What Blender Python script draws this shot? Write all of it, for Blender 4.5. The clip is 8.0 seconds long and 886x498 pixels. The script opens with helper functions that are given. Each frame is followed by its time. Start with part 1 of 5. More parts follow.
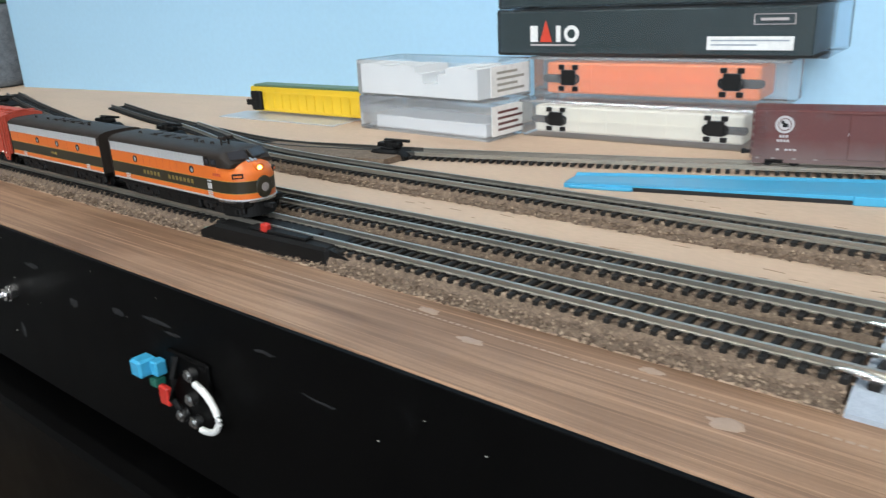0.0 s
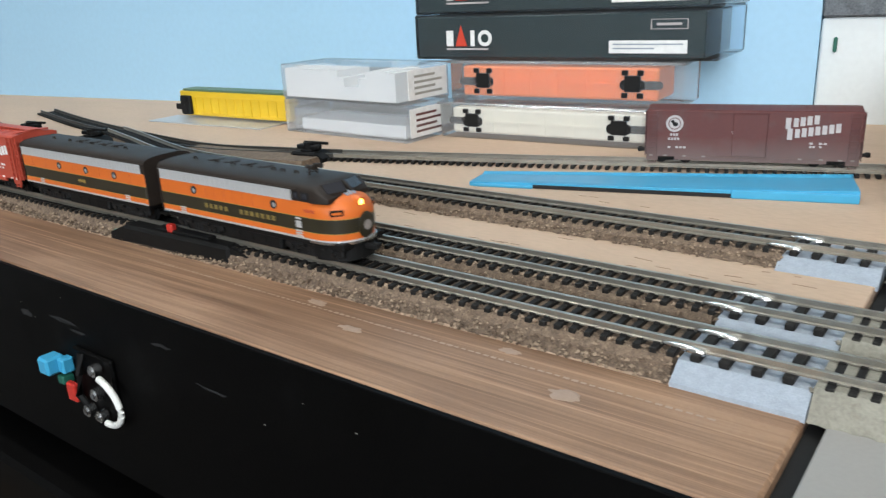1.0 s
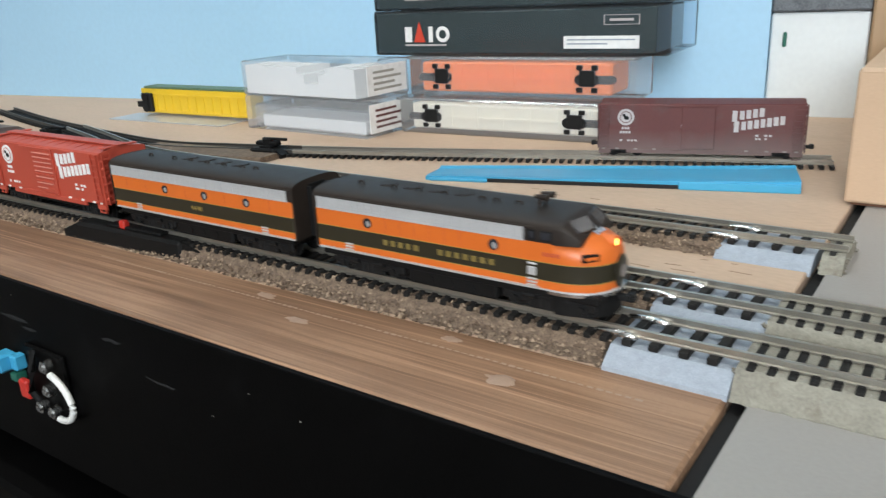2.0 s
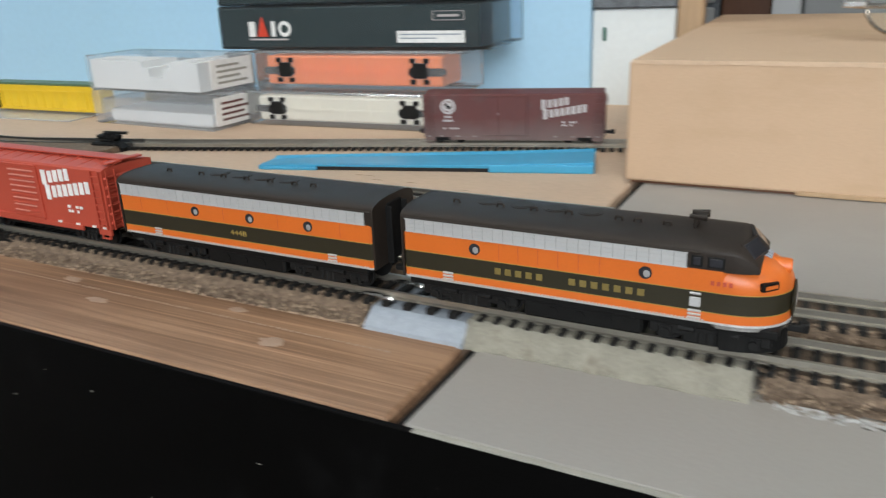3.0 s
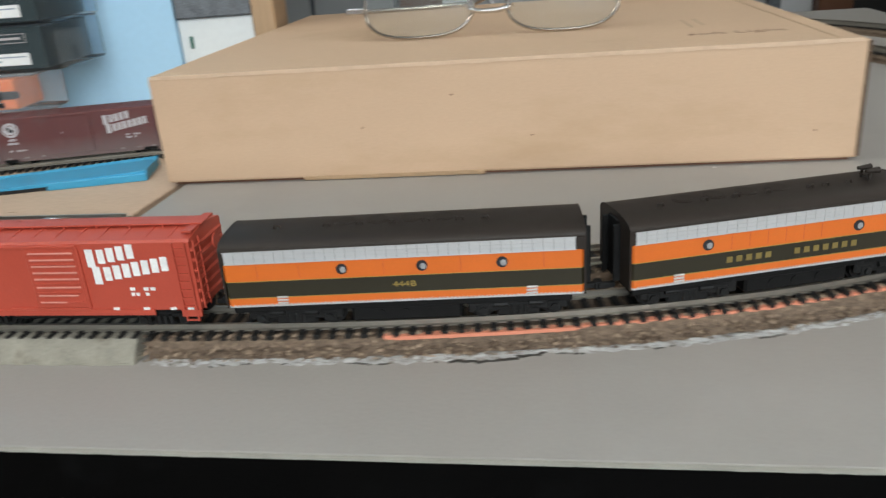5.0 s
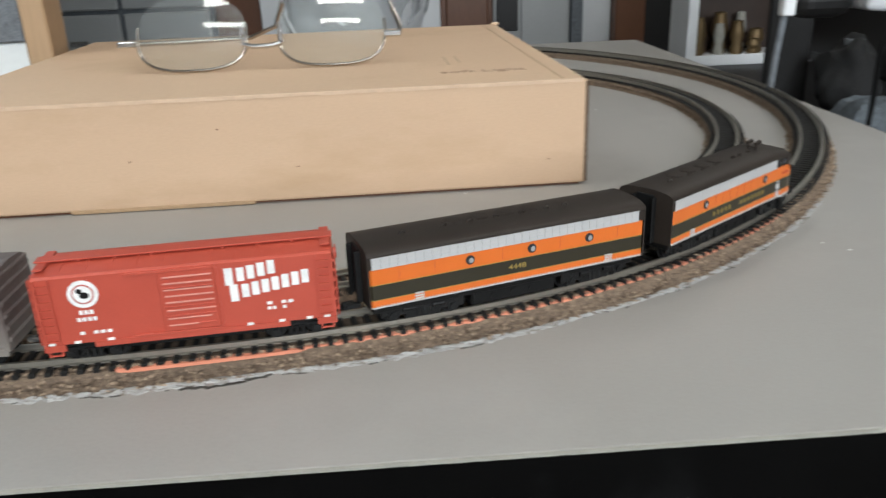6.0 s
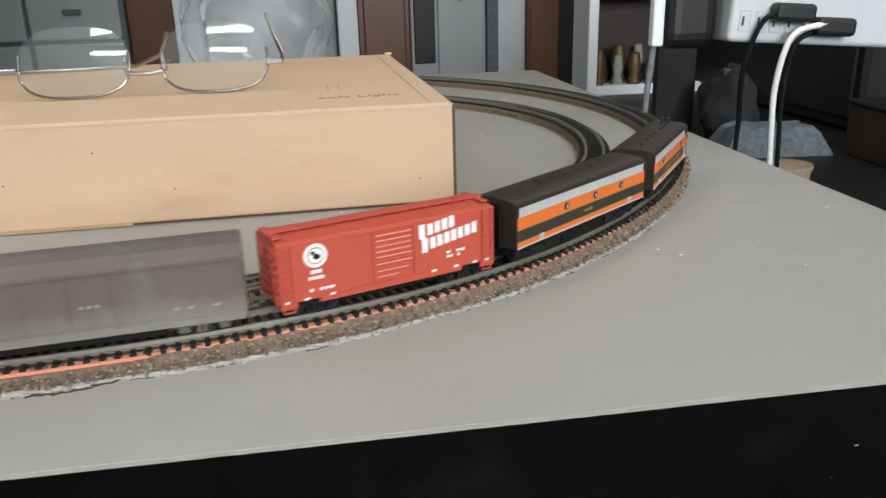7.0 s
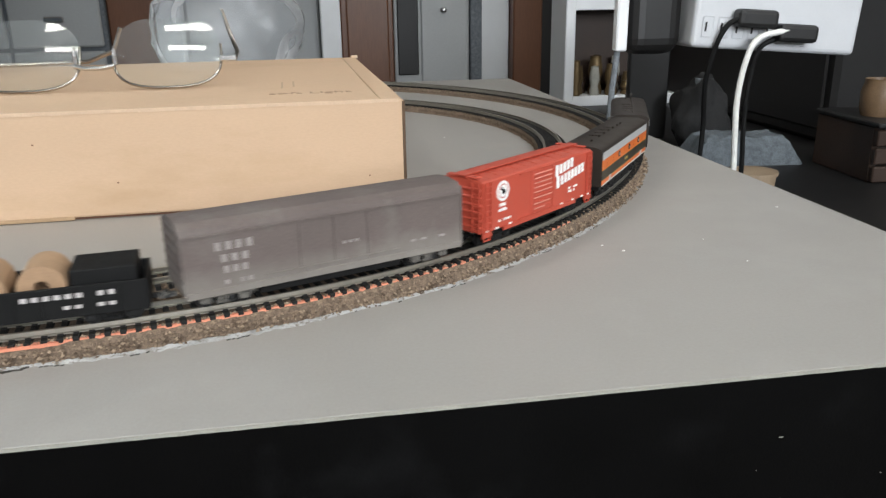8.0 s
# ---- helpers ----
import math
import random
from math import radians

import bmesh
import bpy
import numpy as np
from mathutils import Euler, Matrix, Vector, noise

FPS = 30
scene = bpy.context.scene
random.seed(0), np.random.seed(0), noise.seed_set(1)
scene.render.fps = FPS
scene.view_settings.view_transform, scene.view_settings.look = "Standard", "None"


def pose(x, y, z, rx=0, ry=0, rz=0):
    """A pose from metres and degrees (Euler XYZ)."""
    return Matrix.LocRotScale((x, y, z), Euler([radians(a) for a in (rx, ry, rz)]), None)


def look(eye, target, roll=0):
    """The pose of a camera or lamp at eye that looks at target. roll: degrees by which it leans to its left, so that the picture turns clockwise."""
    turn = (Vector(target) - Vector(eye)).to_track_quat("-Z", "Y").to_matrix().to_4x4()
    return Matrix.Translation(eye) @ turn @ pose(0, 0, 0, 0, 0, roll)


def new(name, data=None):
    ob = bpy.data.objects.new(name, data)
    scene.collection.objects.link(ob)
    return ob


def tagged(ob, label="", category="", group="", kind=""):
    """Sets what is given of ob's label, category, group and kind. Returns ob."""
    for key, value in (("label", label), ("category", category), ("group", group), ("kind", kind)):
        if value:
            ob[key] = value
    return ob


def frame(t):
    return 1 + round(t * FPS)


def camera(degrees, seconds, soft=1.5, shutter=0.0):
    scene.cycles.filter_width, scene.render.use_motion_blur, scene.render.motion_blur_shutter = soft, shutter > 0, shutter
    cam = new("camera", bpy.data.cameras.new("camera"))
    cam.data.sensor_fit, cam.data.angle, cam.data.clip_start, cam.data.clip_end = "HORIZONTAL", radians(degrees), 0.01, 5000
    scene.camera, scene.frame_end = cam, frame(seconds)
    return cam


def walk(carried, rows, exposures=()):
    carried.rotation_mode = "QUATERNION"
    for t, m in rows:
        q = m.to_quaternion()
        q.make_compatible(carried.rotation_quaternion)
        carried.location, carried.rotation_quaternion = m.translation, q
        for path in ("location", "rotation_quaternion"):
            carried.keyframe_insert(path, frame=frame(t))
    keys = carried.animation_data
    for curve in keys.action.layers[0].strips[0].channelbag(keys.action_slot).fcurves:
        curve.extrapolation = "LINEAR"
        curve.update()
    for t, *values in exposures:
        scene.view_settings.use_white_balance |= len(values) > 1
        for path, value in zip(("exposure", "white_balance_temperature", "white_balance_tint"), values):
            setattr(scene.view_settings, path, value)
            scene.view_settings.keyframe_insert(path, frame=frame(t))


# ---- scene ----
cam = camera(59.15, 8.0, soft=1.35, shutter=0.5)
PATH = [
    (0.0, look((-0.0017, -0.1122, 0.0804), (-0.1867, 0.1038, -0.0153), -2.73)),
    (0.5, look((0.0116, -0.1101, 0.0808), (-0.1661, 0.1115, -0.0157), -2.72)),
    (1.0, look((0.0228, -0.1104, 0.0819), (-0.1497, 0.1155, -0.0139), -2.79)),
    (2.5, look((0.0451, -0.1089, 0.0814), (-0.1082, 0.1290, -0.0181), -2.56)),
    (3.0, look((0.0709, -0.1108, 0.0823), (-0.0621, 0.1383, -0.0189), -2.32)),
    (3.5, look((0.0970, -0.1124, 0.0829), (-0.0162, 0.1446, -0.0227), -3.83)),
    (4.0, look((0.1194, -0.1175, 0.0897), (0.0268, 0.1471, -0.0171), -4.34)),
    (4.5, look((0.1444, -0.1211, 0.0916), (0.0727, 0.1483, -0.0193), -4.83)),
    (6.0, look((0.1979, -0.1402, 0.1031), (0.2130, 0.1389, -0.0058), -2.15)),
    (6.5, look((0.2105, -0.1563, 0.1067), (0.2477, 0.1225, 0.0025), -1.57)),
    (7.0, look((0.2222, -0.1602, 0.1013), (0.2635, 0.1202, 0.0029), -1.59)),
    (7.5, look((0.2349, -0.1631, 0.0956), (0.2794, 0.1175, -0.0008), -1.46)),
    (8.0, look((0.2403, -0.1614, 0.0924), (0.2862, 0.1201, -0.0009), -0.88)),
]
walk(cam, PATH, exposures=[(0.0, 0.1, 6250, 11), (1.2, 0.0, 6350, 11), (2.5, -0.08, 6450, 11), (3.2, -0.24, 6550, 11), (4.6, -0.28, 6520, 10), (6.0, -0.08, 6420, 11), (8.0, 0.08, 6500, 12)])

# ---- light: a window behind the operator and ceiling tube lamps in a closed room ----
world = bpy.data.worlds.new("room_air")
world.use_nodes = True
world.node_tree.nodes["Background"].inputs[0].default_value = (0.75, 0.85, 1.0, 1)
world.node_tree.nodes["Background"].inputs[1].default_value = 0.25
scene.world = world
CEIL = 1.45
LAMPS = [(-0.6, -0.05, 4.5), (0.25, -0.5, 1.7), (0.25, -0.85, 1.7), (1.2, -0.2, 2.5), (1.4, 1.7, 4.0)]


def tube_light(x, y, watts):
    data = bpy.data.lights.new("tube_glow", "AREA")
    data.shape, data.size, data.size_y, data.energy, data.color = "RECTANGLE", 0.6, 0.07, watts, (1.0, 0.965, 0.9)
    ob = new("tube_glow", data)
    ob.matrix_world = look((x, y, CEIL - 0.075), (x, y, 0))
    return ob


for lx, ly, lw in LAMPS:
    tube_light(lx, ly, lw)
# daylight through the window opening in the wall behind
sky = bpy.data.lights.new("window_daylight", "AREA")
sky.shape, sky.size, sky.size_y, sky.energy, sky.color = "RECTANGLE", 1.0, 0.8, 43.0, (0.90, 0.96, 1.0)
new("window_daylight", sky).matrix_world = look((0.6, -1.615, 0.65), (0.6, 0.0, 0.65))


# ---- materials ----
def mat(name, color, rough=0.5, metal=0.0, var=0.15, scale=300.0, fine=2500.0, bump=0.15, dirt=None, stretch=(1, 1, 1), spec=0.5):
    """A surface with a coarse and a fine variation of its colour, a little relief and an optional second tone in patches."""
    m = bpy.data.materials.new(name)
    m.use_nodes = True
    nt = m.node_tree
    n, link = nt.nodes, nt.links
    b = n["Principled BSDF"]
    tc, mp = n.new("ShaderNodeTexCoord"), n.new("ShaderNodeMapping")
    mp.inputs["Scale"].default_value = stretch
    link.new(tc.outputs["Object"], mp.inputs["Vector"])
    big, small = n.new("ShaderNodeTexNoise"), n.new("ShaderNodeTexNoise")
    big.inputs["Scale"].default_value, small.inputs["Scale"].default_value = scale, fine
    big.inputs["Detail"].default_value, small.inputs["Detail"].default_value = 4, 3
    for t in (big, small):
        link.new(mp.outputs["Vector"], t.inputs["Vector"])
    add = n.new("ShaderNodeMath")
    add.operation = "ADD"
    link.new(big.outputs["Fac"], add.inputs[0])
    link.new(small.outputs["Fac"], add.inputs[1])
    ramp = n.new("ShaderNodeMapRange")
    ramp.inputs["From Min"].default_value, ramp.inputs["From Max"].default_value = 0.6, 1.4
    link.new(add.outputs[0], ramp.inputs["Value"])
    mix = n.new("ShaderNodeMix")
    mix.data_type = "RGBA"
    lo = tuple(c * (1 - var) for c in color)
    hi = tuple(min(1, c * (1 + var)) for c in color)
    mix.inputs["A"].default_value, mix.inputs["B"].default_value = (*lo, 1), (*hi, 1)
    link.new(ramp.outputs[0], mix.inputs["Factor"])
    out = mix.outputs["Result"]
    if dirt:
        dcol, dscale, dmin, dmax = dirt
        dn = n.new("ShaderNodeTexNoise")
        dn.inputs["Scale"].default_value, dn.inputs["Detail"].default_value, dn.inputs["Roughness"].default_value = dscale, 6, 0.65
        link.new(mp.outputs["Vector"], dn.inputs["Vector"])
        dr = n.new("ShaderNodeMapRange")
        dr.inputs["From Min"].default_value, dr.inputs["From Max"].default_value = dmin, dmax
        link.new(dn.outputs["Fac"], dr.inputs["Value"])
        m2 = n.new("ShaderNodeMix")
        m2.data_type = "RGBA"
        link.new(dr.outputs[0], m2.inputs["Factor"])
        link.new(out, m2.inputs["A"])
        m2.inputs["B"].default_value = (*dcol, 1)
        out = m2.outputs["Result"]
    link.new(out, b.inputs["Base Color"])
    rr = n.new("ShaderNodeMapRange")
    rr.inputs["To Min"].default_value, rr.inputs["To Max"].default_value = max(0.03, rough - 0.08), min(1, rough + 0.08)
    link.new(big.outputs["Fac"], rr.inputs["Value"])
    link.new(rr.outputs[0], b.inputs["Roughness"])
    b.inputs["Metallic"].default_value = metal
    b.inputs["Specular IOR Level"].default_value = spec
    if bump:
        bp = n.new("ShaderNodeBump")
        bp.inputs["Strength"].default_value, bp.inputs["Distance"].default_value = bump, 0.0003
        link.new(small.outputs["Fac"], bp.inputs["Height"])
        link.new(bp.outputs[0], b.inputs["Normal"])
    return m


def glass(name, color=(1, 1, 1), rough=0.02, mixed=0.85):
    """Thin clear plastic or glass: mostly see-through, with a glossy skin."""
    m = bpy.data.materials.new(name)
    m.use_nodes = True
    nt = m.node_tree
    n, link = nt.nodes, nt.links
    n.remove(n["Principled BSDF"])
    tr, gl, fr, mx = n.new("ShaderNodeBsdfTransparent"), n.new("ShaderNodeBsdfGlossy"), n.new("ShaderNodeFresnel"), n.new("ShaderNodeMixShader")
    tr.inputs[0].default_value = (*color, 1)
    gl.inputs["Roughness"].default_value = rough
    fr.inputs[0].default_value = 1.5
    df, m2 = n.new("ShaderNodeBsdfDiffuse"), n.new("ShaderNodeMixShader")
    df.inputs[0].default_value = (0.8, 0.82, 0.84, 1)
    m2.inputs[0].default_value = mixed
    link.new(df.outputs[0], m2.inputs[1])
    link.new(tr.outputs[0], m2.inputs[2])
    link.new(fr.outputs[0], mx.inputs[0])
    link.new(m2.outputs[0], mx.inputs[1])
    link.new(gl.outputs[0], mx.inputs[2])
    link.new(mx.outputs[0], n["Material Output"].inputs[0])
    return m


def glow(name, color, strength):
    m = bpy.data.materials.new(name)
    m.use_nodes = True
    b = m.node_tree.nodes["Principled BSDF"]
    b.inputs["Base Color"].default_value = (*color, 1)
    b.inputs["Emission Color"].default_value = (*color, 1)
    b.inputs["Emission Strength"].default_value = strength
    return m


def wood_mat(name, light, dark, along=60.0):
    """Planed timber: long grain streaks along x, scratches and stains."""
    m = mat(name, light, 0.55, 0, 0.10, 60, 900, 0.10)
    nt = m.node_tree
    n, link = nt.nodes, nt.links
    b = n["Principled BSDF"]
    base = b.inputs["Base Color"].links[0].from_socket
    tc, mp, w = n.new("ShaderNodeTexCoord"), n.new("ShaderNodeMapping"), n.new("ShaderNodeTexNoise")
    mp.inputs["Scale"].default_value = (4.5, 210, 210)
    w.inputs["Scale"].default_value, w.inputs["Detail"].default_value, w.inputs["Distortion"].default_value = 1.0, 10, 1.1
    w.inputs["Roughness"].default_value = 0.7
    link.new(tc.outputs["Object"], mp.inputs[0])
    link.new(mp.outputs[0], w.inputs["Vector"])
    r = n.new("ShaderNodeMapRange")
    r.inputs["From Min"].default_value, r.inputs["From Max"].default_value, r.inputs["To Max"].default_value = 0.40, 0.68, 1.0
    link.new(w.outputs["Fac"], r.inputs["Value"])
    mx = n.new("ShaderNodeMix")
    mx.data_type = "RGBA"
    link.new(r.outputs[0], mx.inputs["Factor"])
    link.new(base, mx.inputs["A"])
    mx.inputs["B"].default_value = (*dark, 1)
    # broad stains
    st, sr, m3 = n.new("ShaderNodeTexNoise"), n.new("ShaderNodeMapRange"), n.new("ShaderNodeMix")
    st.inputs["Scale"].default_value, st.inputs["Detail"].default_value = 9, 5
    sr.inputs["From Min"].default_value, sr.inputs["From Max"].default_value, sr.inputs["To Max"].default_value = 0.47, 0.66, 0.6
    link.new(tc.outputs["Object"], st.inputs["Vector"])
    link.new(st.outputs["Fac"], sr.inputs["Value"])
    m3.data_type = "RGBA"
    link.new(sr.outputs[0], m3.inputs["Factor"])
    link.new(mx.outputs["Result"], m3.inputs["A"])
    m3.inputs["B"].default_value = (dark[0] * 0.8, dark[1] * 0.75, dark[2] * 0.7, 1)
    # pale scratches along the grain
    mp2, sc, cr, m4 = n.new("ShaderNodeMapping"), n.new("ShaderNodeTexNoise"), n.new("ShaderNodeMapRange"), n.new("ShaderNodeMix")
    mp2.inputs["Scale"].default_value, mp2.inputs["Location"].default_value = (9, 900, 900), (3, 1, 0)
    mp2.inputs["Rotation"].default_value = (0, 0, 0.012)
    sc.inputs["Scale"].default_value, sc.inputs["Detail"].default_value = 1.0, 4
    cr.inputs["From Min"].default_value, cr.inputs["From Max"].default_value, cr.inputs["To Max"].default_value = 0.56, 0.74, 0.75
    link.new(tc.outputs["Object"], mp2.inputs[0])
    link.new(mp2.outputs[0], sc.inputs["Vector"])
    link.new(sc.outputs["Fac"], cr.inputs["Value"])
    m4.data_type = "RGBA"
    link.new(cr.outputs[0], m4.inputs["Factor"])
    link.new(m3.outputs["Result"], m4.inputs["A"])
    m4.inputs["B"].default_value = (light[0] * 1.5, light[1] * 1.5, light[2] * 1.5, 1)
    link.new(m4.outputs["Result"], b.inputs["Base Color"])
    return m


M = dict(
    wood=wood_mat("varnished_timber", (0.365, 0.218, 0.13), (0.15, 0.077, 0.04)),
    ply=mat("bare_plywood", (0.55, 0.395, 0.28), 0.7, 0, 0.10, 25, 700, 0.15, dirt=((0.43, 0.295, 0.20), 12, 0.55, 0.75), stretch=(0.4, 1, 1)),
    greyboard=mat("grey_painted_board", (0.315, 0.298, 0.276), 0.55, 0, 0.05, 18, 900, 0.18, dirt=((0.37, 0.352, 0.328), 8, 0.5, 0.8)),
    black=mat("black_paint", (0.0016, 0.0015, 0.0015), 0.55, 0, 0.3, 40, 1200, 0.15, dirt=((0.006, 0.006, 0.0062), 22, 0.58, 0.78), spec=0.08),
    scuff_grey=mat("rubbed_grey_scuff", (0.0065, 0.0065, 0.0067), 0.85, 0, 0.5, 300, 1500, 0.3),
    gap=mat("black_gap", (0.008, 0.008, 0.008), 0.8),
    blue_wall=mat("pale_blue_wall", (0.40, 0.64, 0.83), 0.7, 0, 0.04, 5, 250, 0.1),
    white_paint=mat("white_gloss_paint", (0.72, 0.76, 0.76), 0.4, 0, 0.04, 6, 300, 0.05),
    ceil=mat("ceiling_paint", (0.78, 0.77, 0.74), 0.9, 0, 0.03, 4, 100, 0.1),
    room=mat("room_wall_paint", (0.45, 0.45, 0.44), 0.85, 0, 0.06, 3, 100, 0.1),
    floor=mat("floor_covering", (0.12, 0.10, 0.085), 0.6, 0, 0.2, 6, 120, 0.2),
    card=mat("corrugated_cardboard", (0.585, 0.405, 0.268), 0.8, 0, 0.05, 14, 500, 0.12, dirt=((0.49, 0.33, 0.20), 10, 0.5, 0.8), stretch=(1, 1, 3)),
    card_shadow=mat("shaded_card_seam", (0.10, 0.06, 0.035), 0.9, 0, 0.3, 200, 1500, 0.3),
    pale_card=mat("worn_card_edge", (0.63, 0.455, 0.315), 0.85, 0, 0.1, 200, 1500, 0.2),
    print_brown=mat("faded_brown_print", (0.30, 0.19, 0.12), 0.8, 0, 0.2, 300, 1500, 0.1),
    ballast=mat("cork_ballast", (0.155, 0.11, 0.076), 0.95, 0, 0.6, 500, 2200, 0.9, dirt=((0.30, 0.22, 0.15), 900, 0.55, 0.7)),
    grey_ballast=mat("grey_painted_roadbed", (0.26, 0.245, 0.20), 0.9, 0, 0.25, 200, 1500, 0.6, dirt=((0.17, 0.145, 0.11), 120, 0.55, 0.7)),
    tie=mat("black_plastic_ties", (0.013, 0.012, 0.011), 0.65, 0, 0.3, 300, 2000, 0.2, spec=0.25),
    rail=mat("nickel_rail", (0.43, 0.405, 0.35), 0.34, 0.82, 0.12, 120, 2500, 0.08),
    solder=mat("solder", (0.75, 0.74, 0.72), 0.22, 1.0, 0.1, 400, 2500, 0.3),
    slab=mat("grey_card_slab", (0.33, 0.37, 0.42), 0.85, 0, 0.16, 500, 2500, 0.5),
    orange_strip=mat("orange_strip", (0.70, 0.25, 0.15), 0.6, 0, 0.12, 200, 1500, 0.2),
    loco_black=mat("satin_black_roof", (0.027, 0.0205, 0.0165), 0.5, 0, 0.2, 150, 2500, 0.05, spec=0.22),
    under=mat("matt_black_underframe", (0.006, 0.006, 0.006), 0.6, 0, 0.3, 300, 2500, 0.2, spec=0.2),
    orange=mat("orange_livery", (0.66, 0.145, 0.020), 0.38, 0, 0.05, 100, 2500, 0.03),
    green=mat("dark_green_livery", (0.026, 0.022, 0.012), 0.38, 0, 0.1, 100, 2500, 0.03),
    yellow=mat("yellow_pinstripe", (0.36, 0.25, 0.06), 0.45),
    lettering_gold=mat("dull_gold_lettering", (0.20, 0.145, 0.04), 0.5),
    silver=mat("silver_paint", (0.58, 0.58, 0.58), 0.42, 0.35, 0.06, 200, 2500, 0.05),
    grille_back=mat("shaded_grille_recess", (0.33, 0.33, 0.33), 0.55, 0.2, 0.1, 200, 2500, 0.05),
    porthole=mat("porthole_glass", (0.03, 0.03, 0.035), 0.1),
    red=mat("boxcar_red", (0.45, 0.067, 0.038), 0.5, 0, 0.07, 120, 2200, 0.1),
    rib_highlight=mat("lit_red_rib_edge", (0.62, 0.27, 0.22), 0.5, 0, 0.15, 200, 2000, 0.1),
    maroon=mat("weathered_maroon", (0.115, 0.03, 0.026), 0.55, 0, 0.15, 90, 2200, 0.1, dirt=((0.10, 0.06, 0.055), 60, 0.5, 0.75)),
    white=mat("white_lettering", (0.80, 0.80, 0.78), 0.6),
    ghost=mat("worn_away_lettering", (0.27, 0.24, 0.225), 0.8, 0, 0.3, 300, 1800, 0.1),
    roll_brown=mat("brown_wound_rolls", (0.36, 0.225, 0.13), 0.75, 0, 0.2, 300, 2000, 0.2),
    dim_white=mat("faded_lettering", (0.50, 0.46, 0.45), 0.7),
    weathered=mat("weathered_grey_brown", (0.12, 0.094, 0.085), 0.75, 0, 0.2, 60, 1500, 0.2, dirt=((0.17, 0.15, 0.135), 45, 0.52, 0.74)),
    dust=mat("pale_dust", (0.33, 0.32, 0.28), 0.9, 0, 0.2, 100, 1800, 0.3),
    tub_tan=mat("dull_tan_plastic", (0.30, 0.22, 0.145), 0.7, 0, 0.15, 100, 1200, 0.1),
    tan=mat("tan_wound_rolls", (0.50, 0.33, 0.19), 0.7, 0, 0.15, 300, 2000, 0.2),
    blue=mat("bright_blue_plastic", (0.055, 0.36, 0.59), 0.35, 0, 0.06, 80, 1800, 0.06),
    yellow_car=mat("yellow_plastic", (0.78, 0.52, 0.03), 0.45, 0, 0.07, 100, 2000, 0.08),
    gn_green=mat("dull_green_edge", (0.10, 0.17, 0.10), 0.5),
    truck=mat("black_plastic_truck", (0.009, 0.009, 0.009), 0.55, 0, 0.3, 400, 2500, 0.2, spec=0.25),
    dusty_truck=mat("dusty_grey_truck", (0.13, 0.12, 0.105), 0.85, 0, 0.5, 500, 2200, 0.4, dirt=((0.02, 0.02, 0.02), 350, 0.5, 0.6)),
    clear=glass("clear_plastic", (0.97, 0.98, 0.99), 0.14, 0.84),
    milky=glass("milky_sheet", (0.95, 0.96, 0.98), 0.35, 0.55),
    clear_thin=glass("lens_glass", (0.96, 0.98, 0.97), 0.01, 0.97),
    box_green=mat("dark_green_printed_card", (0.028, 0.045, 0.045), 0.35, 0, 0.08, 60, 1500, 0.03),
    sleeve=glass("clear_blue_sleeve", (0.86, 0.92, 0.98), 0.06, 0.975),
    logo_red=mat("red_print", (0.62, 0.06, 0.03), 0.5),
    tray=mat("white_foam_tray", (0.74, 0.74, 0.73), 0.6, 0, 0.04, 60, 1500, 0.1),
    cream=mat("cream_plastic", (0.70, 0.66, 0.56), 0.5, 0, 0.05, 100, 1800, 0.06),
    orange_car=mat("orange_plastic", (0.82, 0.21, 0.045), 0.5, 0, 0.06, 100, 1800, 0.06),
    red_plastic=mat("red_plastic", (0.50, 0.03, 0.02), 0.35),
    teal=mat("green_wire", (0.02, 0.13, 0.09), 0.4),
    white_wire=mat("white_wire", (0.78, 0.78, 0.74), 0.4),
    steel=mat("bright_steel", (0.62, 0.62, 0.62), 0.25, 1.0),
    wire_frame=mat("gunmetal_frame", (0.42, 0.38, 0.34), 0.22, 1.0),
    pine=mat("tan_timber", (0.42, 0.28, 0.16), 0.6, 0, 0.12, 20, 400, 0.1, stretch=(1, 1, 0.1)),
    brown=mat("brown_varnish", (0.15, 0.062, 0.03), 0.4, 0, 0.2, 12, 300, 0.1, stretch=(1, 1, 0.12)),
    grey_cab=mat("grey_cabinet", (0.42, 0.43, 0.43), 0.6, 0, 0.05, 8, 200, 0.05),
    dark=mat("dark_furniture", (0.008, 0.0075, 0.0075), 0.5, 0, 0.3, 10, 300, 0.1),
    brass=mat("tarnished_brass", (0.17, 0.115, 0.055), 0.5, 0.6),
    pot_brown=mat("brown_glaze", (0.16, 0.10, 0.055), 0.45, 0, 0.25, 60, 800, 0.1),
    clothy=mat("grey_cloth", (0.15, 0.165, 0.18), 0.95, 0, 0.5, 140, 900, 0.6),
    cloth_grey=mat("blue_grey_woven_cloth", (0.10, 0.115, 0.128), 0.95, 0, 0.5, 180, 900, 0.5),
    ptc=mat("white_appliance", (0.78, 0.79, 0.80), 0.35, 0, 0.03, 30, 800, 0.03),
    bag=glass("clear_bag", (0.84, 0.85, 0.86), 0.38, 0.90),
    paint_chip=mat("pale_paint_spill", (0.37, 0.26, 0.19), 0.5, 0, 0.1, 300, 2000, 0.3),
    crack_dark=mat("dirty_paint_crack", (0.055, 0.05, 0.043), 0.9, 0, 0.4, 300, 2000, 0.3),
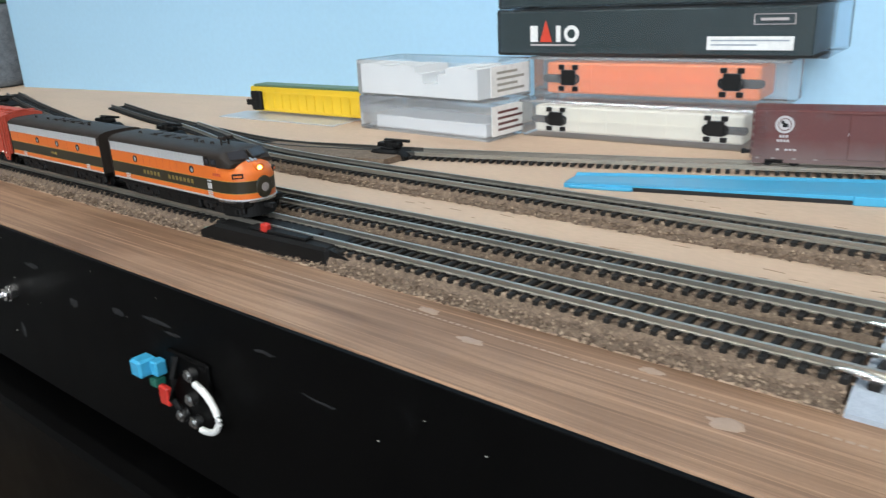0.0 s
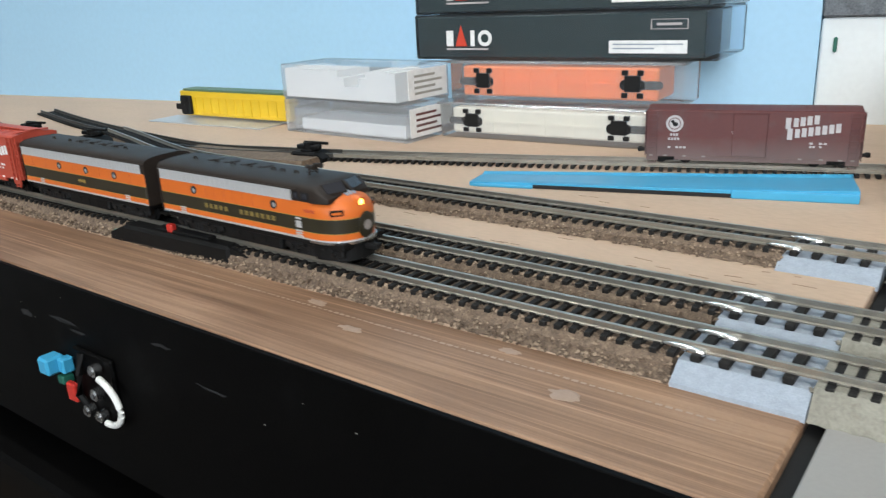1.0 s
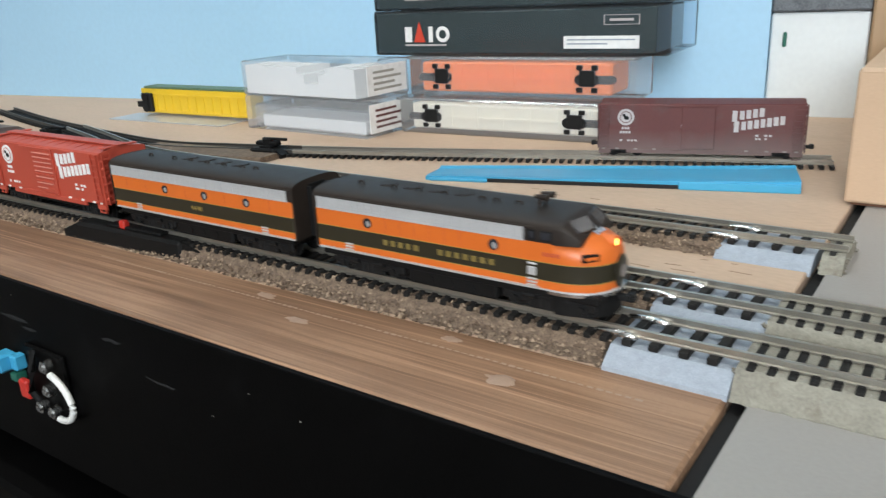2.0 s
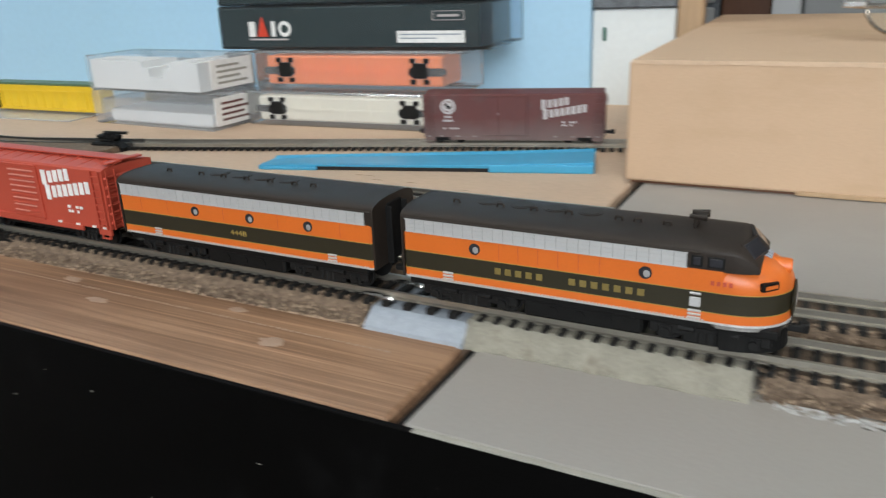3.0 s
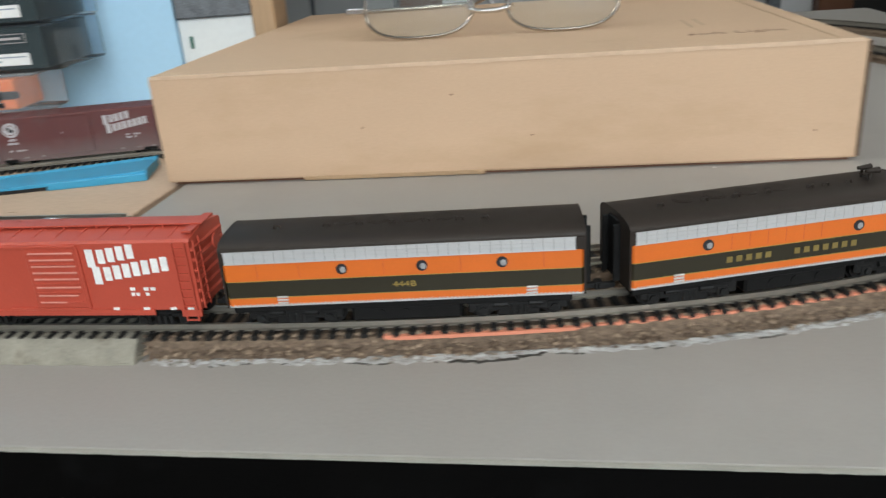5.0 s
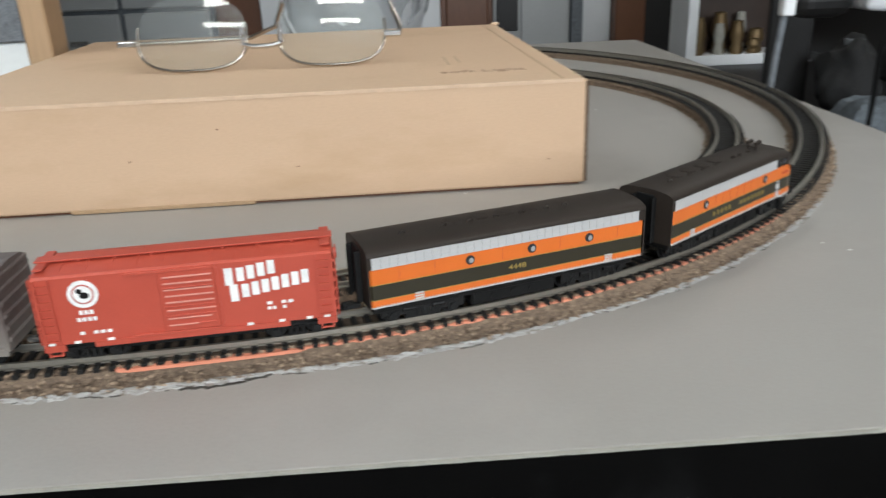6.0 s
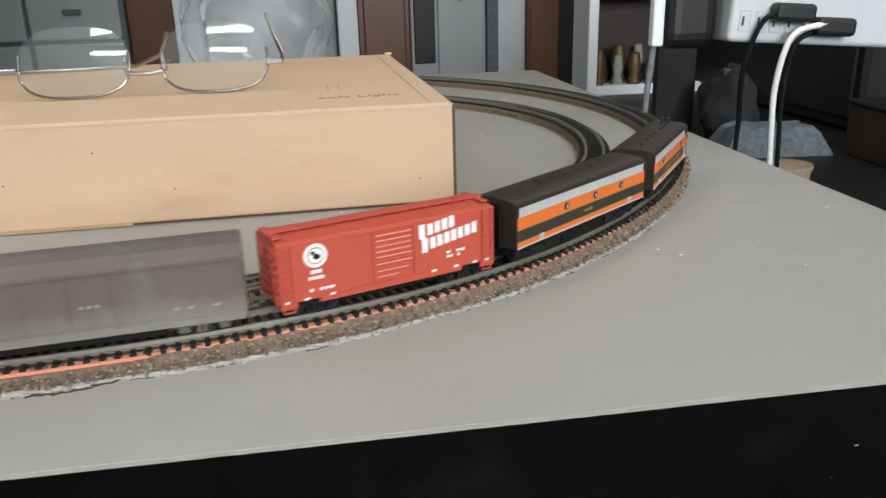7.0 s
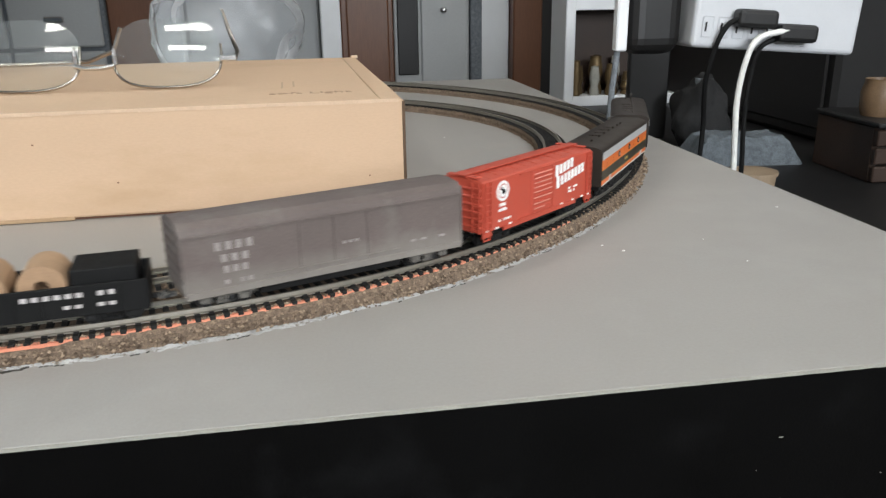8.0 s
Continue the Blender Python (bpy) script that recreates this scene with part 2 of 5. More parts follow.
    crust=mat("pale_grey_paint_crust", (0.365, 0.36, 0.35), 0.75, 0, 0.18, 200, 1800, 0.6, dirt=((0.16, 0.135, 0.105), 420, 0.54, 0.62)),
    dark_rail=mat("tarnished_rail", (0.075, 0.07, 0.062), 0.5, 0.4, 0.2, 200, 2000, 0.1),
    # desk sack, crate and shelf back: shade put into these two dark colours
    dim_grey=mat("dark_grey_fabric", (0.014, 0.014, 0.0145), 0.9, 0, 0.4, 40, 400, 0.4),
    dark_brown=mat("shade_darkened_timber", (0.035, 0.019, 0.012), 0.5, 0, 0.3, 40, 500, 0.1),
    strip_white=mat("off_white_plastic", (0.56, 0.57, 0.59), 0.4, 0, 0.03, 60, 900, 0.03),
    lampglow=glow("warm_headlight", (1.0, 0.62, 0.12), 6.0),
    tubeglow=glow("tube_glow", (0.95, 1.0, 0.90), 8.0),
)



def island_mix(name, dark, light):
    """Loose grit in which every stone has a tone of its own."""
    m = mat(name, dark, 0.95, 0, 0.3, 500, 2500, 0.4)
    n, link = m.node_tree.nodes, m.node_tree.links
    g, r, x = n.new("ShaderNodeNewGeometry"), n.new("ShaderNodeMapRange"), n.new("ShaderNodeMix")
    x.data_type = "RGBA"
    r.inputs["From Min"].default_value, r.inputs["From Max"].default_value = 0.25, 1.0
    link.new(g.outputs["Random Per Island"], r.inputs["Value"])
    link.new(r.outputs[0], x.inputs["Factor"])
    link.new(n["Principled BSDF"].inputs["Base Color"].links[0].from_socket, x.inputs["A"])
    x.inputs["B"].default_value = (*light, 1)
    link.new(x.outputs["Result"], n["Principled BSDF"].inputs["Base Color"])
    return m


M["ballast_grit"] = island_mix("cork_grit", (0.10, 0.066, 0.043), (0.37, 0.275, 0.19))
M["grey_ballast_grit"] = island_mix("painted_grit", (0.19, 0.17, 0.13), (0.30, 0.285, 0.25))


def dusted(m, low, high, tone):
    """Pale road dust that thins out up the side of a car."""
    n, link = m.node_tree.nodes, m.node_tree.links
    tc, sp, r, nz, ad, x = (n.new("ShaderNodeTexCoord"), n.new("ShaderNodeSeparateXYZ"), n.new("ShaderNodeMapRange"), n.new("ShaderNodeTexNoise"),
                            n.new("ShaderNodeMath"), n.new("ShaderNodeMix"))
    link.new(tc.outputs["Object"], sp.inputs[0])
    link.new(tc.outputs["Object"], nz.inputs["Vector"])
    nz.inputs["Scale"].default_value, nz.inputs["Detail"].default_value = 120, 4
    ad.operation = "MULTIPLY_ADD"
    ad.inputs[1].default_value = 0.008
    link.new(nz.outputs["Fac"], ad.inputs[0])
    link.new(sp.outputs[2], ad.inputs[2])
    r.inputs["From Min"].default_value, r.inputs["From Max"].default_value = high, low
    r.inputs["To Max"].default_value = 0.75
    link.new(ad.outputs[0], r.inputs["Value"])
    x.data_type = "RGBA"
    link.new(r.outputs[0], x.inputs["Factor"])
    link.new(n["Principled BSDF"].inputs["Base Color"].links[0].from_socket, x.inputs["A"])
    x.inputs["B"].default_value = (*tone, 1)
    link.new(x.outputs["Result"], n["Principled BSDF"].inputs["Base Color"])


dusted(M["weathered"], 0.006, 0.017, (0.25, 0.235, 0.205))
dusted(M["maroon"], 0.006, 0.016, (0.17, 0.13, 0.12))


# ---- mesh helpers (millimetres in, metres out) ----
def part(name, bm, material, parent=None, label="", at=None, smooth=False):
    me = bpy.data.meshes.new(name)
    bmesh.ops.recalc_face_normals(bm, faces=bm.faces)
    bmesh.ops.scale(bm, vec=(0.001, 0.001, 0.001), verts=bm.verts)
    if smooth:
        for fc in bm.faces:
            fc.smooth = True
    bm.to_mesh(me)
    bm.free()
    if smooth:
        me.set_sharp_from_angle(angle=math.radians(42))
    me.materials.append(M[material])
    ob = new(name, me)
    if parent:
        ob.parent = parent
    if at is not None:
        ob.matrix_local = at
    if label:
        ob["label"] = label
    if material in ("clear", "clear_thin", "sleeve", "bag", "milky"):
        ob.visible_shadow = False
    return ob


def thing(name, label, category, at=None, group="", kind=""):
    ob = new(name)
    ob.empty_display_size = 0.01
    if at is not None:
        ob.matrix_basis = at
    return tagged(ob, label, category, group, kind)


def mm(x, y, z, rx=0, ry=0, rz=0):
    return pose(x / 1000, y / 1000, z / 1000, rx, ry, rz)


def box(bm, x0, x1, y0, y1, z0, z1, r=0.0, m=None, seg=1):
    """A box between the given bounds, its edges rounded by r."""
    geo = bmesh.ops.create_cube(bm, size=1.0)
    vs = geo["verts"]
    for v in vs:
        v.co = Vector((x0 + (v.co.x + 0.5) * (x1 - x0), y0 + (v.co.y + 0.5) * (y1 - y0), z0 + (v.co.z + 0.5) * (z1 - z0)))
    if m is not None:
        bmesh.ops.transform(bm, matrix=m, verts=vs)
    if r:
        es = list({e for v in vs for e in v.link_edges})
        bmesh.ops.bevel(bm, geom=es, offset=r, segments=seg, affect="EDGES", profile=0.5)
    return bm


def cyl(bm, x, y, z, rad, length, axis="z", n=16, rad2=None):
    turn = {"z": Matrix(), "x": Matrix.Rotation(math.pi / 2, 4, "Y"), "y": Matrix.Rotation(math.pi / 2, 4, "X")}[axis]
    bmesh.ops.create_cone(bm, cap_ends=True, segments=n, radius1=rad, radius2=rad if rad2 is None else rad2, depth=length,
                          matrix=Matrix.Translation((x, y, z)) @ turn)
    return bm


def ball(bm, x, y, z, rx, ry, rz, sub=2):
    bmesh.ops.create_icosphere(bm, subdivisions=sub, radius=1.0, matrix=Matrix.Translation((x, y, z)) @ Matrix.Diagonal((rx, ry, rz, 1)))
    return bm


def loft(bm, rings, caps=True):
    """Skin over rings of equally many points."""
    vr = [[bm.verts.new(p) for p in r] for r in rings]
    k = len(rings[0])
    for a, b in zip(vr, vr[1:]):
        for i in range(k):
            bm.faces.new((a[i], a[(i + 1) % k], b[(i + 1) % k], b[i]))
    if caps:
        bm.faces.new(vr[0])
        bm.faces.new(list(reversed(vr[-1])))
    return bm


def tube(bm, pts, rad, n=8):
    """A round wire along points."""
    rings = []
    for i, p in enumerate(pts):
        a, b = Vector(pts[max(0, i - 1)]), Vector(pts[min(len(pts) - 1, i + 1)])
        d = (b - a).normalized()
        u = d.cross(Vector((0, 0, 1)))
        if u.length < 0.05:
            u = d.cross(Vector((0, 1, 0)))
        u.normalize()
        w = d.cross(u)
        rings.append([Vector(p) + rad * (math.cos(2 * math.pi * k / n) * u + math.sin(2 * math.pi * k / n) * w) for k in range(n)])
    return loft(bm, rings)


def spline(ctrl, step=2.0):
    """A smooth line (Catmull-Rom) through a few control points, at even steps."""
    pts = [Vector(c) for c in ctrl]
    pts = [2 * pts[0] - pts[1]] + pts + [2 * pts[-1] - pts[-2]]
    raw = []
    for i in range(1, len(pts) - 2):
        a, b, c, d = pts[i - 1:i + 3]
        for k in range(40):
            t = k / 40
            raw.append(0.5 * ((2 * b) + (c - a) * t + (2 * a - 5 * b + 4 * c - d) * t * t + (3 * b - a - 3 * c + d) * t ** 3))
    raw.append(pts[-2])
    out, need = [raw[0]], step
    for p, q in zip(raw, raw[1:]):
        seg = (q - p).length
        while seg >= need and seg > 0:
            p = p + (q - p) * (need / seg)
            out.append(p)
            seg -= need
            need = step
        need -= seg
    return out


# ---- setting: table, walls, room ----
def slab(name, x0, x1, y0, y1, z0, z1, material, label, r=0.0):
    return tagged(part(name, box(bmesh.new(), x0, x1, y0, y1, z0, z1, r), material), label, kind="structure")


slab("floor", -1700, 2300, -1600, 2700, -930, -900, "floor", "dark brown floor of the train room")
slab("ceiling", -1700, 2300, -1600, 2700, 1450, 1480, "ceil", "matt white ceiling over the layout")
bm = bmesh.new()
for wx0, wx1, wz0, wz1 in ((-1700, 98, -900, 1450), (1102, 2300, -900, 1450), (98, 1102, -900, 248), (98, 1102, 1052, 1450)):
    box(bm, wx0, wx1, -1630, -1600, wz0, wz1)
tagged(part("wall_south", bm, "room"), "plain grey wall with a window opening behind the operator", "wall", kind="structure")
win = thing("window_1", "white framed window in the wall behind the operator", "window", kind="structure")
for wx0, wx1, wz0, wz1 in ((98, 130, 248, 1052), (1070, 1102, 248, 1052), (130, 1070, 248, 280), (130, 1070, 1020, 1052)):
    part("window_frame", box(bmesh.new(), wx0, wx1, -1612, -1590, wz0, wz1, 2), "ptc", win)
slab("wall_west", -1730, -1700, -1600, 2700, -900, 1450, "room", "plain grey end wall of the room")
slab("wall_east", 2300, 2330, -1600, 2700, -900, 1450, "room", "plain grey wall at the room's far side")
slab("wall_north", -1700, 2300, 2700, 2730, -900, 1450, "room", "plain grey wall at the room's back")

# table tops: timber board with a plywood field, then the grey painted board
bm = bmesh.new()
box(bm, -1400, -2.5, 0, 34.5, -18, 0, 0.8)
tagged(part("tabletop_1", bm, "wood"), "worn brown timber edge board along the layout's front", "table edge", kind="structure")
bm = bmesh.new()
box(bm, -1400, -3.0, 34.5, 420, -18, -0.3, 0.4)
tagged(part("tabletop_2", bm, "ply"), "bare tan plywood deck of the model railway", "table top", kind="structure")
bm = bmesh.new()
box(bm, 1.5, 462, 0, 715, -18, 0, 0.4, seg=2)
tagged(part("tabletop_3", bm, "greyboard"), "grey painted board carrying the curved tracks", "table top", kind="structure")
bm = bmesh.new()
box(bm, -2.4, 1.4, 0.6, 700, -18, -3)
tagged(part("trim", bm, "gap"), "dark open joint between timber and grey board", "gap", kind="structure")
bm = bmesh.new()
box(bm, -1400, 461.5, -1.6, -0.05, -64, -0.12, 0.2)
tagged(part("fascia", bm, "black"), "black painted fascia board along the layout's front edge", "fascia", kind="structure")
bm = bmesh.new()
box(bm, 455, 461, 0.2, 714, -64, -18.1, 0.4)
tagged(part("fascia_end", bm, "black"), "black painted end board under the grey top", "fascia", kind="structure")
bm = bmesh.new()
box(bm, -1400, 440, 30, 60, -890, -64)
tagged(part("table_skirt", bm, "black"), "black lower panel set back under the fascia", "table panel", kind="structure")
bm = bmesh.new()
box(bm, -1400, 455, -9, 29, -92, -80, 2)
tagged(part("lower_ledge", bm, "black"), "dull black ledge below the fascia", "ledge", kind="structure")
# thin pale strip along the grey board's front edge, painted as its bevel highlight
bm = bmesh.new()
rng = random.Random(3)
xx = 4.0
while xx < 458:
    w = rng.uniform(1.5, 6)
    box(bm, xx, xx + w, -1.5 - rng.uniform(0, 0.12), -0.1, -0.25, -0.07 + rng.uniform(0, 0.05))
    xx += w
tagged(part("paint_edge", bm, "dust"), "pale strip painted as highlight along the grey board's edge", "paint", kind="structure")

# the blue wall behind, turned a little, and the white panel that follows it
WALL = mm(-561, 290, 0, rz=8.08)
bm = bmesh.new()
box(bm, -319, 492, 0, 25, -300, 1449)
ob = tagged(part("wall_blue", bm, "blue_wall", at=None), "pale blue painted wall behind the railway", "wall", kind="structure")
ob.matrix_basis = WALL
panel = thing("panel_door", "white painted door panel with a grey-green top rail", "door", WALL)
bm = bmesh.new()
box(bm, 492.5, 541, 3, 30, -300, 56, 1)
part("leaf", bm, "white_paint", panel)
bm = bmesh.new()
box(bm, 492.5, 541, 1, 30, 56.5, 400, 1)
part("top_rail", bm, "clothy", panel, "dull grey-green top rail")
bm = bmesh.new()
box(bm, 499, 501, 1.0, 3.2, 38, 46, 0.6)
part("hinge", bm, "teal", panel, "small green hinge tab")
post = thing("timber_post", "tan timber post at the end of the wall", "post", WALL)
bm = bmesh.new()
box(bm, 541.5, 556, -2, 40, -300, 1449, 1.2)
part("upright", bm, "pine", post)
stack = thing("dark_backpack", "dark bag hanging beside the blue wall with a green tab", "bag", mm(-890, 262, 0, rz=8))
bm = bmesh.new()
box(bm, -70, -2, -40, 30, -0.2, 84, 8, seg=3)
part("pouch", bm, "clothy", stack, smooth=True)
bm = bmesh.new()
box(bm, -46, -6, -20, 20, 84.1, 99, 4, seg=2)
part("tab", bm, "gn_green", stack, "bright green tab")


# ---- track ----
KNOTS = (0, 80, 160, 240, 320, 420, 550, 800)


def bend(x_from, x0, y0, per_metre, total, step=2.0):
    """A straight along x to x0, then a curve whose sharpness (1/radius) changes evenly between KNOTS; (x, y, heading) every step."""
    out, x, y, h = [], x_from, y0, 0.0
    for i in range(int(total / step) + 1):
        out.append((x, y, h))
        s = x_from + i * step + step / 2 - x0
        k = float(np.interp(s, KNOTS, per_metre)) / 1000
        x, y, h = x + step * math.cos(h + k * step / 2), y + step * math.sin(h + k * step / 2), h + k * step
    return out


def headed(pts):
    out = []
    for i, p in enumerate(pts):
        a, b = pts[max(0, i - 1)], pts[min(len(pts) - 1, i + 1)]
        out.append((p[0], p[1], math.atan2(b[1] - a[1], b[0] - a[0])))
    return out


MAIN_START = -1300.0
MAIN = bend(MAIN_START, 30, 45.7, (0, 1.33, 2.56, 4.02, 3.07, 2.5, 3.1, 3.0), 2400)
SECOND = bend(-1300, 20, 71.5, (0, 1.87, 2.96, 3.34, 3.81, 4.0, 4.6, 4.6), 2220)
THIRD = headed(spline([(-440, 161), (-400, 150), (-360, 138), (-325, 130), (-280, 127), (-200, 126.6), (-100, 126.6), (6, 126.6)]))
FOURTH = headed(spline([(-604, 202), (-508, 179), (-405, 162), (-346, 157), (-300, 166), (-240, 181), (-168, 203), (-73, 233.5), (-18, 248)]))
FIFTH = headed(spline([(-800, 202), (-700, 175), (-559, 142), (-480, 124), (-390, 92), (-320, 76), (-290, 72)]))


def off(p, d, z):
    return (p[0] - math.sin(p[2]) * d, p[1] + math.cos(p[2]) * d, z)


def rail(pts, d, z0, z1):
    """One rail: foot, web and head."""
    prof = [(-0.75, z0), (0.75, z0), (0.75, z0 + 0.35), (0.25, z0 + 0.6), (0.25, z1 - 0.6), (0.47, z1 - 0.5), (0.47, z1 - 0.05), (0.3, z1), (-0.3, z1),
            (-0.47, z1 - 0.05), (-0.47, z1 - 0.5), (-0.25, z1 - 0.6), (-0.25, z0 + 0.6), (-0.75, z0 + 0.35)]
    return loft(bmesh.new(), [[off(p, d + a, z) for a, z in prof] for p in pts])


def tie_mesh(z0, z1):
    bm = bmesh.new()
    box(bm, -0.85, 0.85, -8.5, 8.5, 0, z1 - z0, 0.15)
    for d in (-4.95, 4.95):
        for e in (-1.15, 1.15):
            box(bm, -0.75, 0.75, d + e - 0.3, d + e + 0.3, z1 - z0, z1 - z0 + 0.42)
    bmesh.ops.scale(bm, vec=(0.001,) * 3, verts=bm.verts)
    me = bpy.data.meshes.new("tie")
    bm.to_mesh(me)
    bm.free()
    me.materials.append(M["tie"])
    return me


def joined_ties(places, z0, z1, name, parent):
    """The far ties of a track as one mesh."""
    vs, fs = [], []
    for p in places:
        b = len(vs)
        for dz in (z0, z1):
            for a, d in ((-0.85, -8.5), (0.85, -8.5), (0.85, 8.5), (-0.85, 8.5)):
                x, y, _ = off((p[0] + a * math.cos(p[2]), p[1] + a * math.sin(p[2]), p[2]), d, 0)
                vs.append((x / 1000, y / 1000, dz / 1000))
        fs += [(b + 4, b + 5, b + 6, b + 7)] + [(b + i, b + (i + 1) % 4, b + 4 + (i + 1) % 4, b + 4 + i) for i in range(4)]
    me = bpy.data.meshes.new(name)
    me.from_pydata(vs, [], fs)
    me.materials.append(M["tie"])
    ob = new(name, me)
    ob.parent = parent
    ob["kind"] = "stuff"
    return ob


def spread(p):
    """How much wider the main line's bank lies on the outside of the curve."""
    up = min(1, max(0, (p[0] - 150) / 120))
    return 1.6 * up * min(1, max(0, (270 - p[1]) / 90))


def roadbed(pts, top, foot, height, seed, rough=0.5, wide=False):
    """A crumbly bank under a track."""
    r = random.Random(seed)
    rings = []
    for p in pts:
        j = [r.uniform(-1, 1) for _ in range(8)]
        e = spread(p) if wide else 0.0
        rings.append([off(p, -foot - e + j[0] * rough * 1.6, -0.2), off(p, -foot - e + 0.9 + j[1] * rough, 1.1 + j[1] * 0.3),
                      off(p, -(top + foot + e) / 2 + j[2] * rough, height * 0.62 + j[2] * rough * 0.5), off(p, -top + j[3] * rough * 0.5, height + j[3] * 0.15),
                      off(p, top + j[4] * rough * 0.5, height + j[4] * 0.15), off(p, (top + foot) / 2 + j[5] * rough, height * 0.62 + j[5] * rough * 0.5),
                      off(p, foot - 0.9 + j[6] * rough, 1.1 + j[6] * 0.3), off(p, foot + j[7] * rough * 1.6, -0.2)])
    return loft(bmesh.new(), rings)


def grains(name, pts, top, foot, height, count, seed, material, parent, size=(0.3, 0.85), wide=False):
    """Loose grit on a bank: many small angular stones in one mesh."""
    r = random.Random(seed)
    vs, fs = [], []
    for _ in range(count):
        p = pts[r.randrange(len(pts))]
        side, u = r.choice((-1, 1)), r.random()
        f = foot + (spread(p) if wide and side < 0 else 0)
        d = top - 1 + u * (f - top + 1.2)
        z = height * min(1, max(0, (f - d) / (f - top))) if d > top else height
        q = off(p, side * d, z)
        s = r.uniform(*size)
        b = len(vs)
        c = (q[0] + r.uniform(-1, 1), q[1], q[2])
        a = r.uniform(0, 6.28)
        for k in range(4):
            vs.append(((c[0] + s * r.uniform(0.6, 1.2) * math.cos(a + k * 1.57)) / 1000, (c[1] + s * r.uniform(0.6, 1.2) * math.sin(a + k * 1.57)) / 1000, (c[2] + r.uniform(-0.2, 0.2) * s) / 1000))
        vs.append((c[0] / 1000, c[1] / 1000, (c[2] + s * 0.75) / 1000))
        vs.append((c[0] / 1000, c[1] / 1000, (c[2] - s * 0.6) / 1000))
        for k in range(4):
            fs += [(b + k, b + (k + 1) % 4, b + 4), (b + (k + 1) % 4, b + k, b + 5)]
    me = bpy.data.meshes.new(name)
    me.from_pydata(vs, [], fs)
    me.materials.append(M[material])
    ob = new(name, me)
    ob.parent = parent
    ob["kind"] = "stuff"
    return ob


def along(pts, spacing, step=2.0):
    n = (len(pts) - 1) * step
    out, s = [], 0.5 * spacing
    while s < n:
        i = s / step
        j = min(int(i), len(pts) - 2)
        a = i - j
        out.append(tuple(pts[j][k] * (1 - a) + pts[j + 1][k] * a for k in range(3)))
        s += spacing
    return out


def track(label, pts, z_tie, top, near=None, bank=True, spacing=3.9, grit=0, seed=1, grey=None, wide=False, metal="rail"):
    """A length of model track: two rails, ties, and where it has one its bank."""
    t = thing("railway_track", label, "track", group="model tracks")
    for d in (-4.95, 4.95):
        part("rail", rail(pts, d, top - 1.9, top), metal, t)
    zt = top - 1.9
    me = tie_mesh(z_tie, zt)
    far = []
    for p in along(pts, spacing):
        if grey and grey[0] < p[0] < grey[1]:
            continue
        if near and near[0] < p[0] < near[1] and p[1] < 260:
            ob = new("tie", me)
            ob.parent = t
            ob.matrix_basis = mm(p[0], p[1], z_tie, rz=math.degrees(p[2]))
        else:
            far.append(p)
    if far:
        joined_ties(far, z_tie, zt, "far_tie_bed", t)
    if bank:
        a = [p for p in pts if p[0] < -28]
        b = [p for p in pts if -2 <= p[0] <= 60 and p[1] < 200]
        c = [p for p in pts if p[0] > 60 or (p[0] > -28 and p[1] >= 200)]
        for seg, material, name in ((a, "ballast", "roadbed"), (b, "grey_ballast", "painted_roadbed"), (c, "ballast", "roadbed")):
            if len(seg) > 2:
                part(name, roadbed(seg, 8.3, 12.5 if name == "painted_roadbed" else 10.6 if seg is a else 9.4, z_tie + (1.05 if name == "painted_roadbed" else 0.25), seed, 0.25 if name == "painted_roadbed" else 0.5, wide), material, t,
                     "grey painted roadbed" if name == "painted_roadbed" else "brown granular cork roadbed")
                close = [p for p in seg if p[0] > -430 and p[1] < 260]
                if grit and close:
                    grains("grit", close, 7.5, 11.2 if seg is a else 10.2, z_tie + 0.6, int(grit * len(close)), seed, material + "_grit", t, wide=wide)
    return t


main = track("main line of black ties and bright rails on cork", MAIN, 4.6, 7.8, near=(-250, 345), grit=34, seed=5, grey=(-29, 0), wide=True)
track("second main line curving inside the first on cork", SECOND, 4.6, 7.8, near=(-200, 40), grit=26, seed=6, grey=(-29, 0))
track("third track on cork that stops at the board joint", THIRD, 3.4, 6.6, grit=20, seed=7, grey=(-30, 0))
track("bare siding track laid straight on the plywood", [p for p in FOURTH if p[0] > -262], 0.0, 3.3, bank=False)
track("dark curved spur track ending short of the wall", [p for p in FOURTH if p[0] <= -260], 0.0, 3.3, bank=False, metal="dark_rail")
track("dark spur track leading back to the wall", FIFTH, 0.0, 3.3, bank=False, metal="dark_rail")

# wide-set board ties, grey card slabs and solder at the joint
for cy, dz in ((45.7, 0), (71.5, 0), (126.6, -1.2)):
    s = thing("card_slab", "rough grey card slab under the rail joint", "slab", mm(-15.5, cy, dz), group="card slabs")
    bm = bmesh.new()
    loft(bm, [[(x, -12.6, -0.3), (x, -12.4, 1.0), (x, -7.6, 4.25), (x, 9.0, 4.25), (x, 9.2, -0.3)] for x in (-13.5, -7, 0, 7, 13.2)])
    part("card", bm, "slab", s)
    for k, dx in enumerate((-10, -4, 2.5, 8.5)):
        bm = bmesh.new()
        box(bm, dx - 1.1, dx + 1.1, -7.6, 7.6, 4.3, 5.9, 0.2)
        part("joint_tie", bm, "tie", s)
    for d in (-4.95, 4.95):
        bm = bmesh.new()
        ball(bm, -11.5 + d * 0.4, d - 0.5, 6.3, 5.0, 1.1, 0.9)
        ball(bm, -8.5 + d * 0.4, d - 0.9, 6.0, 2.6, 1.0, 1.0)
        part("solder_joint", bm, "solder", s, "shiny lumpy solder", smooth=True)
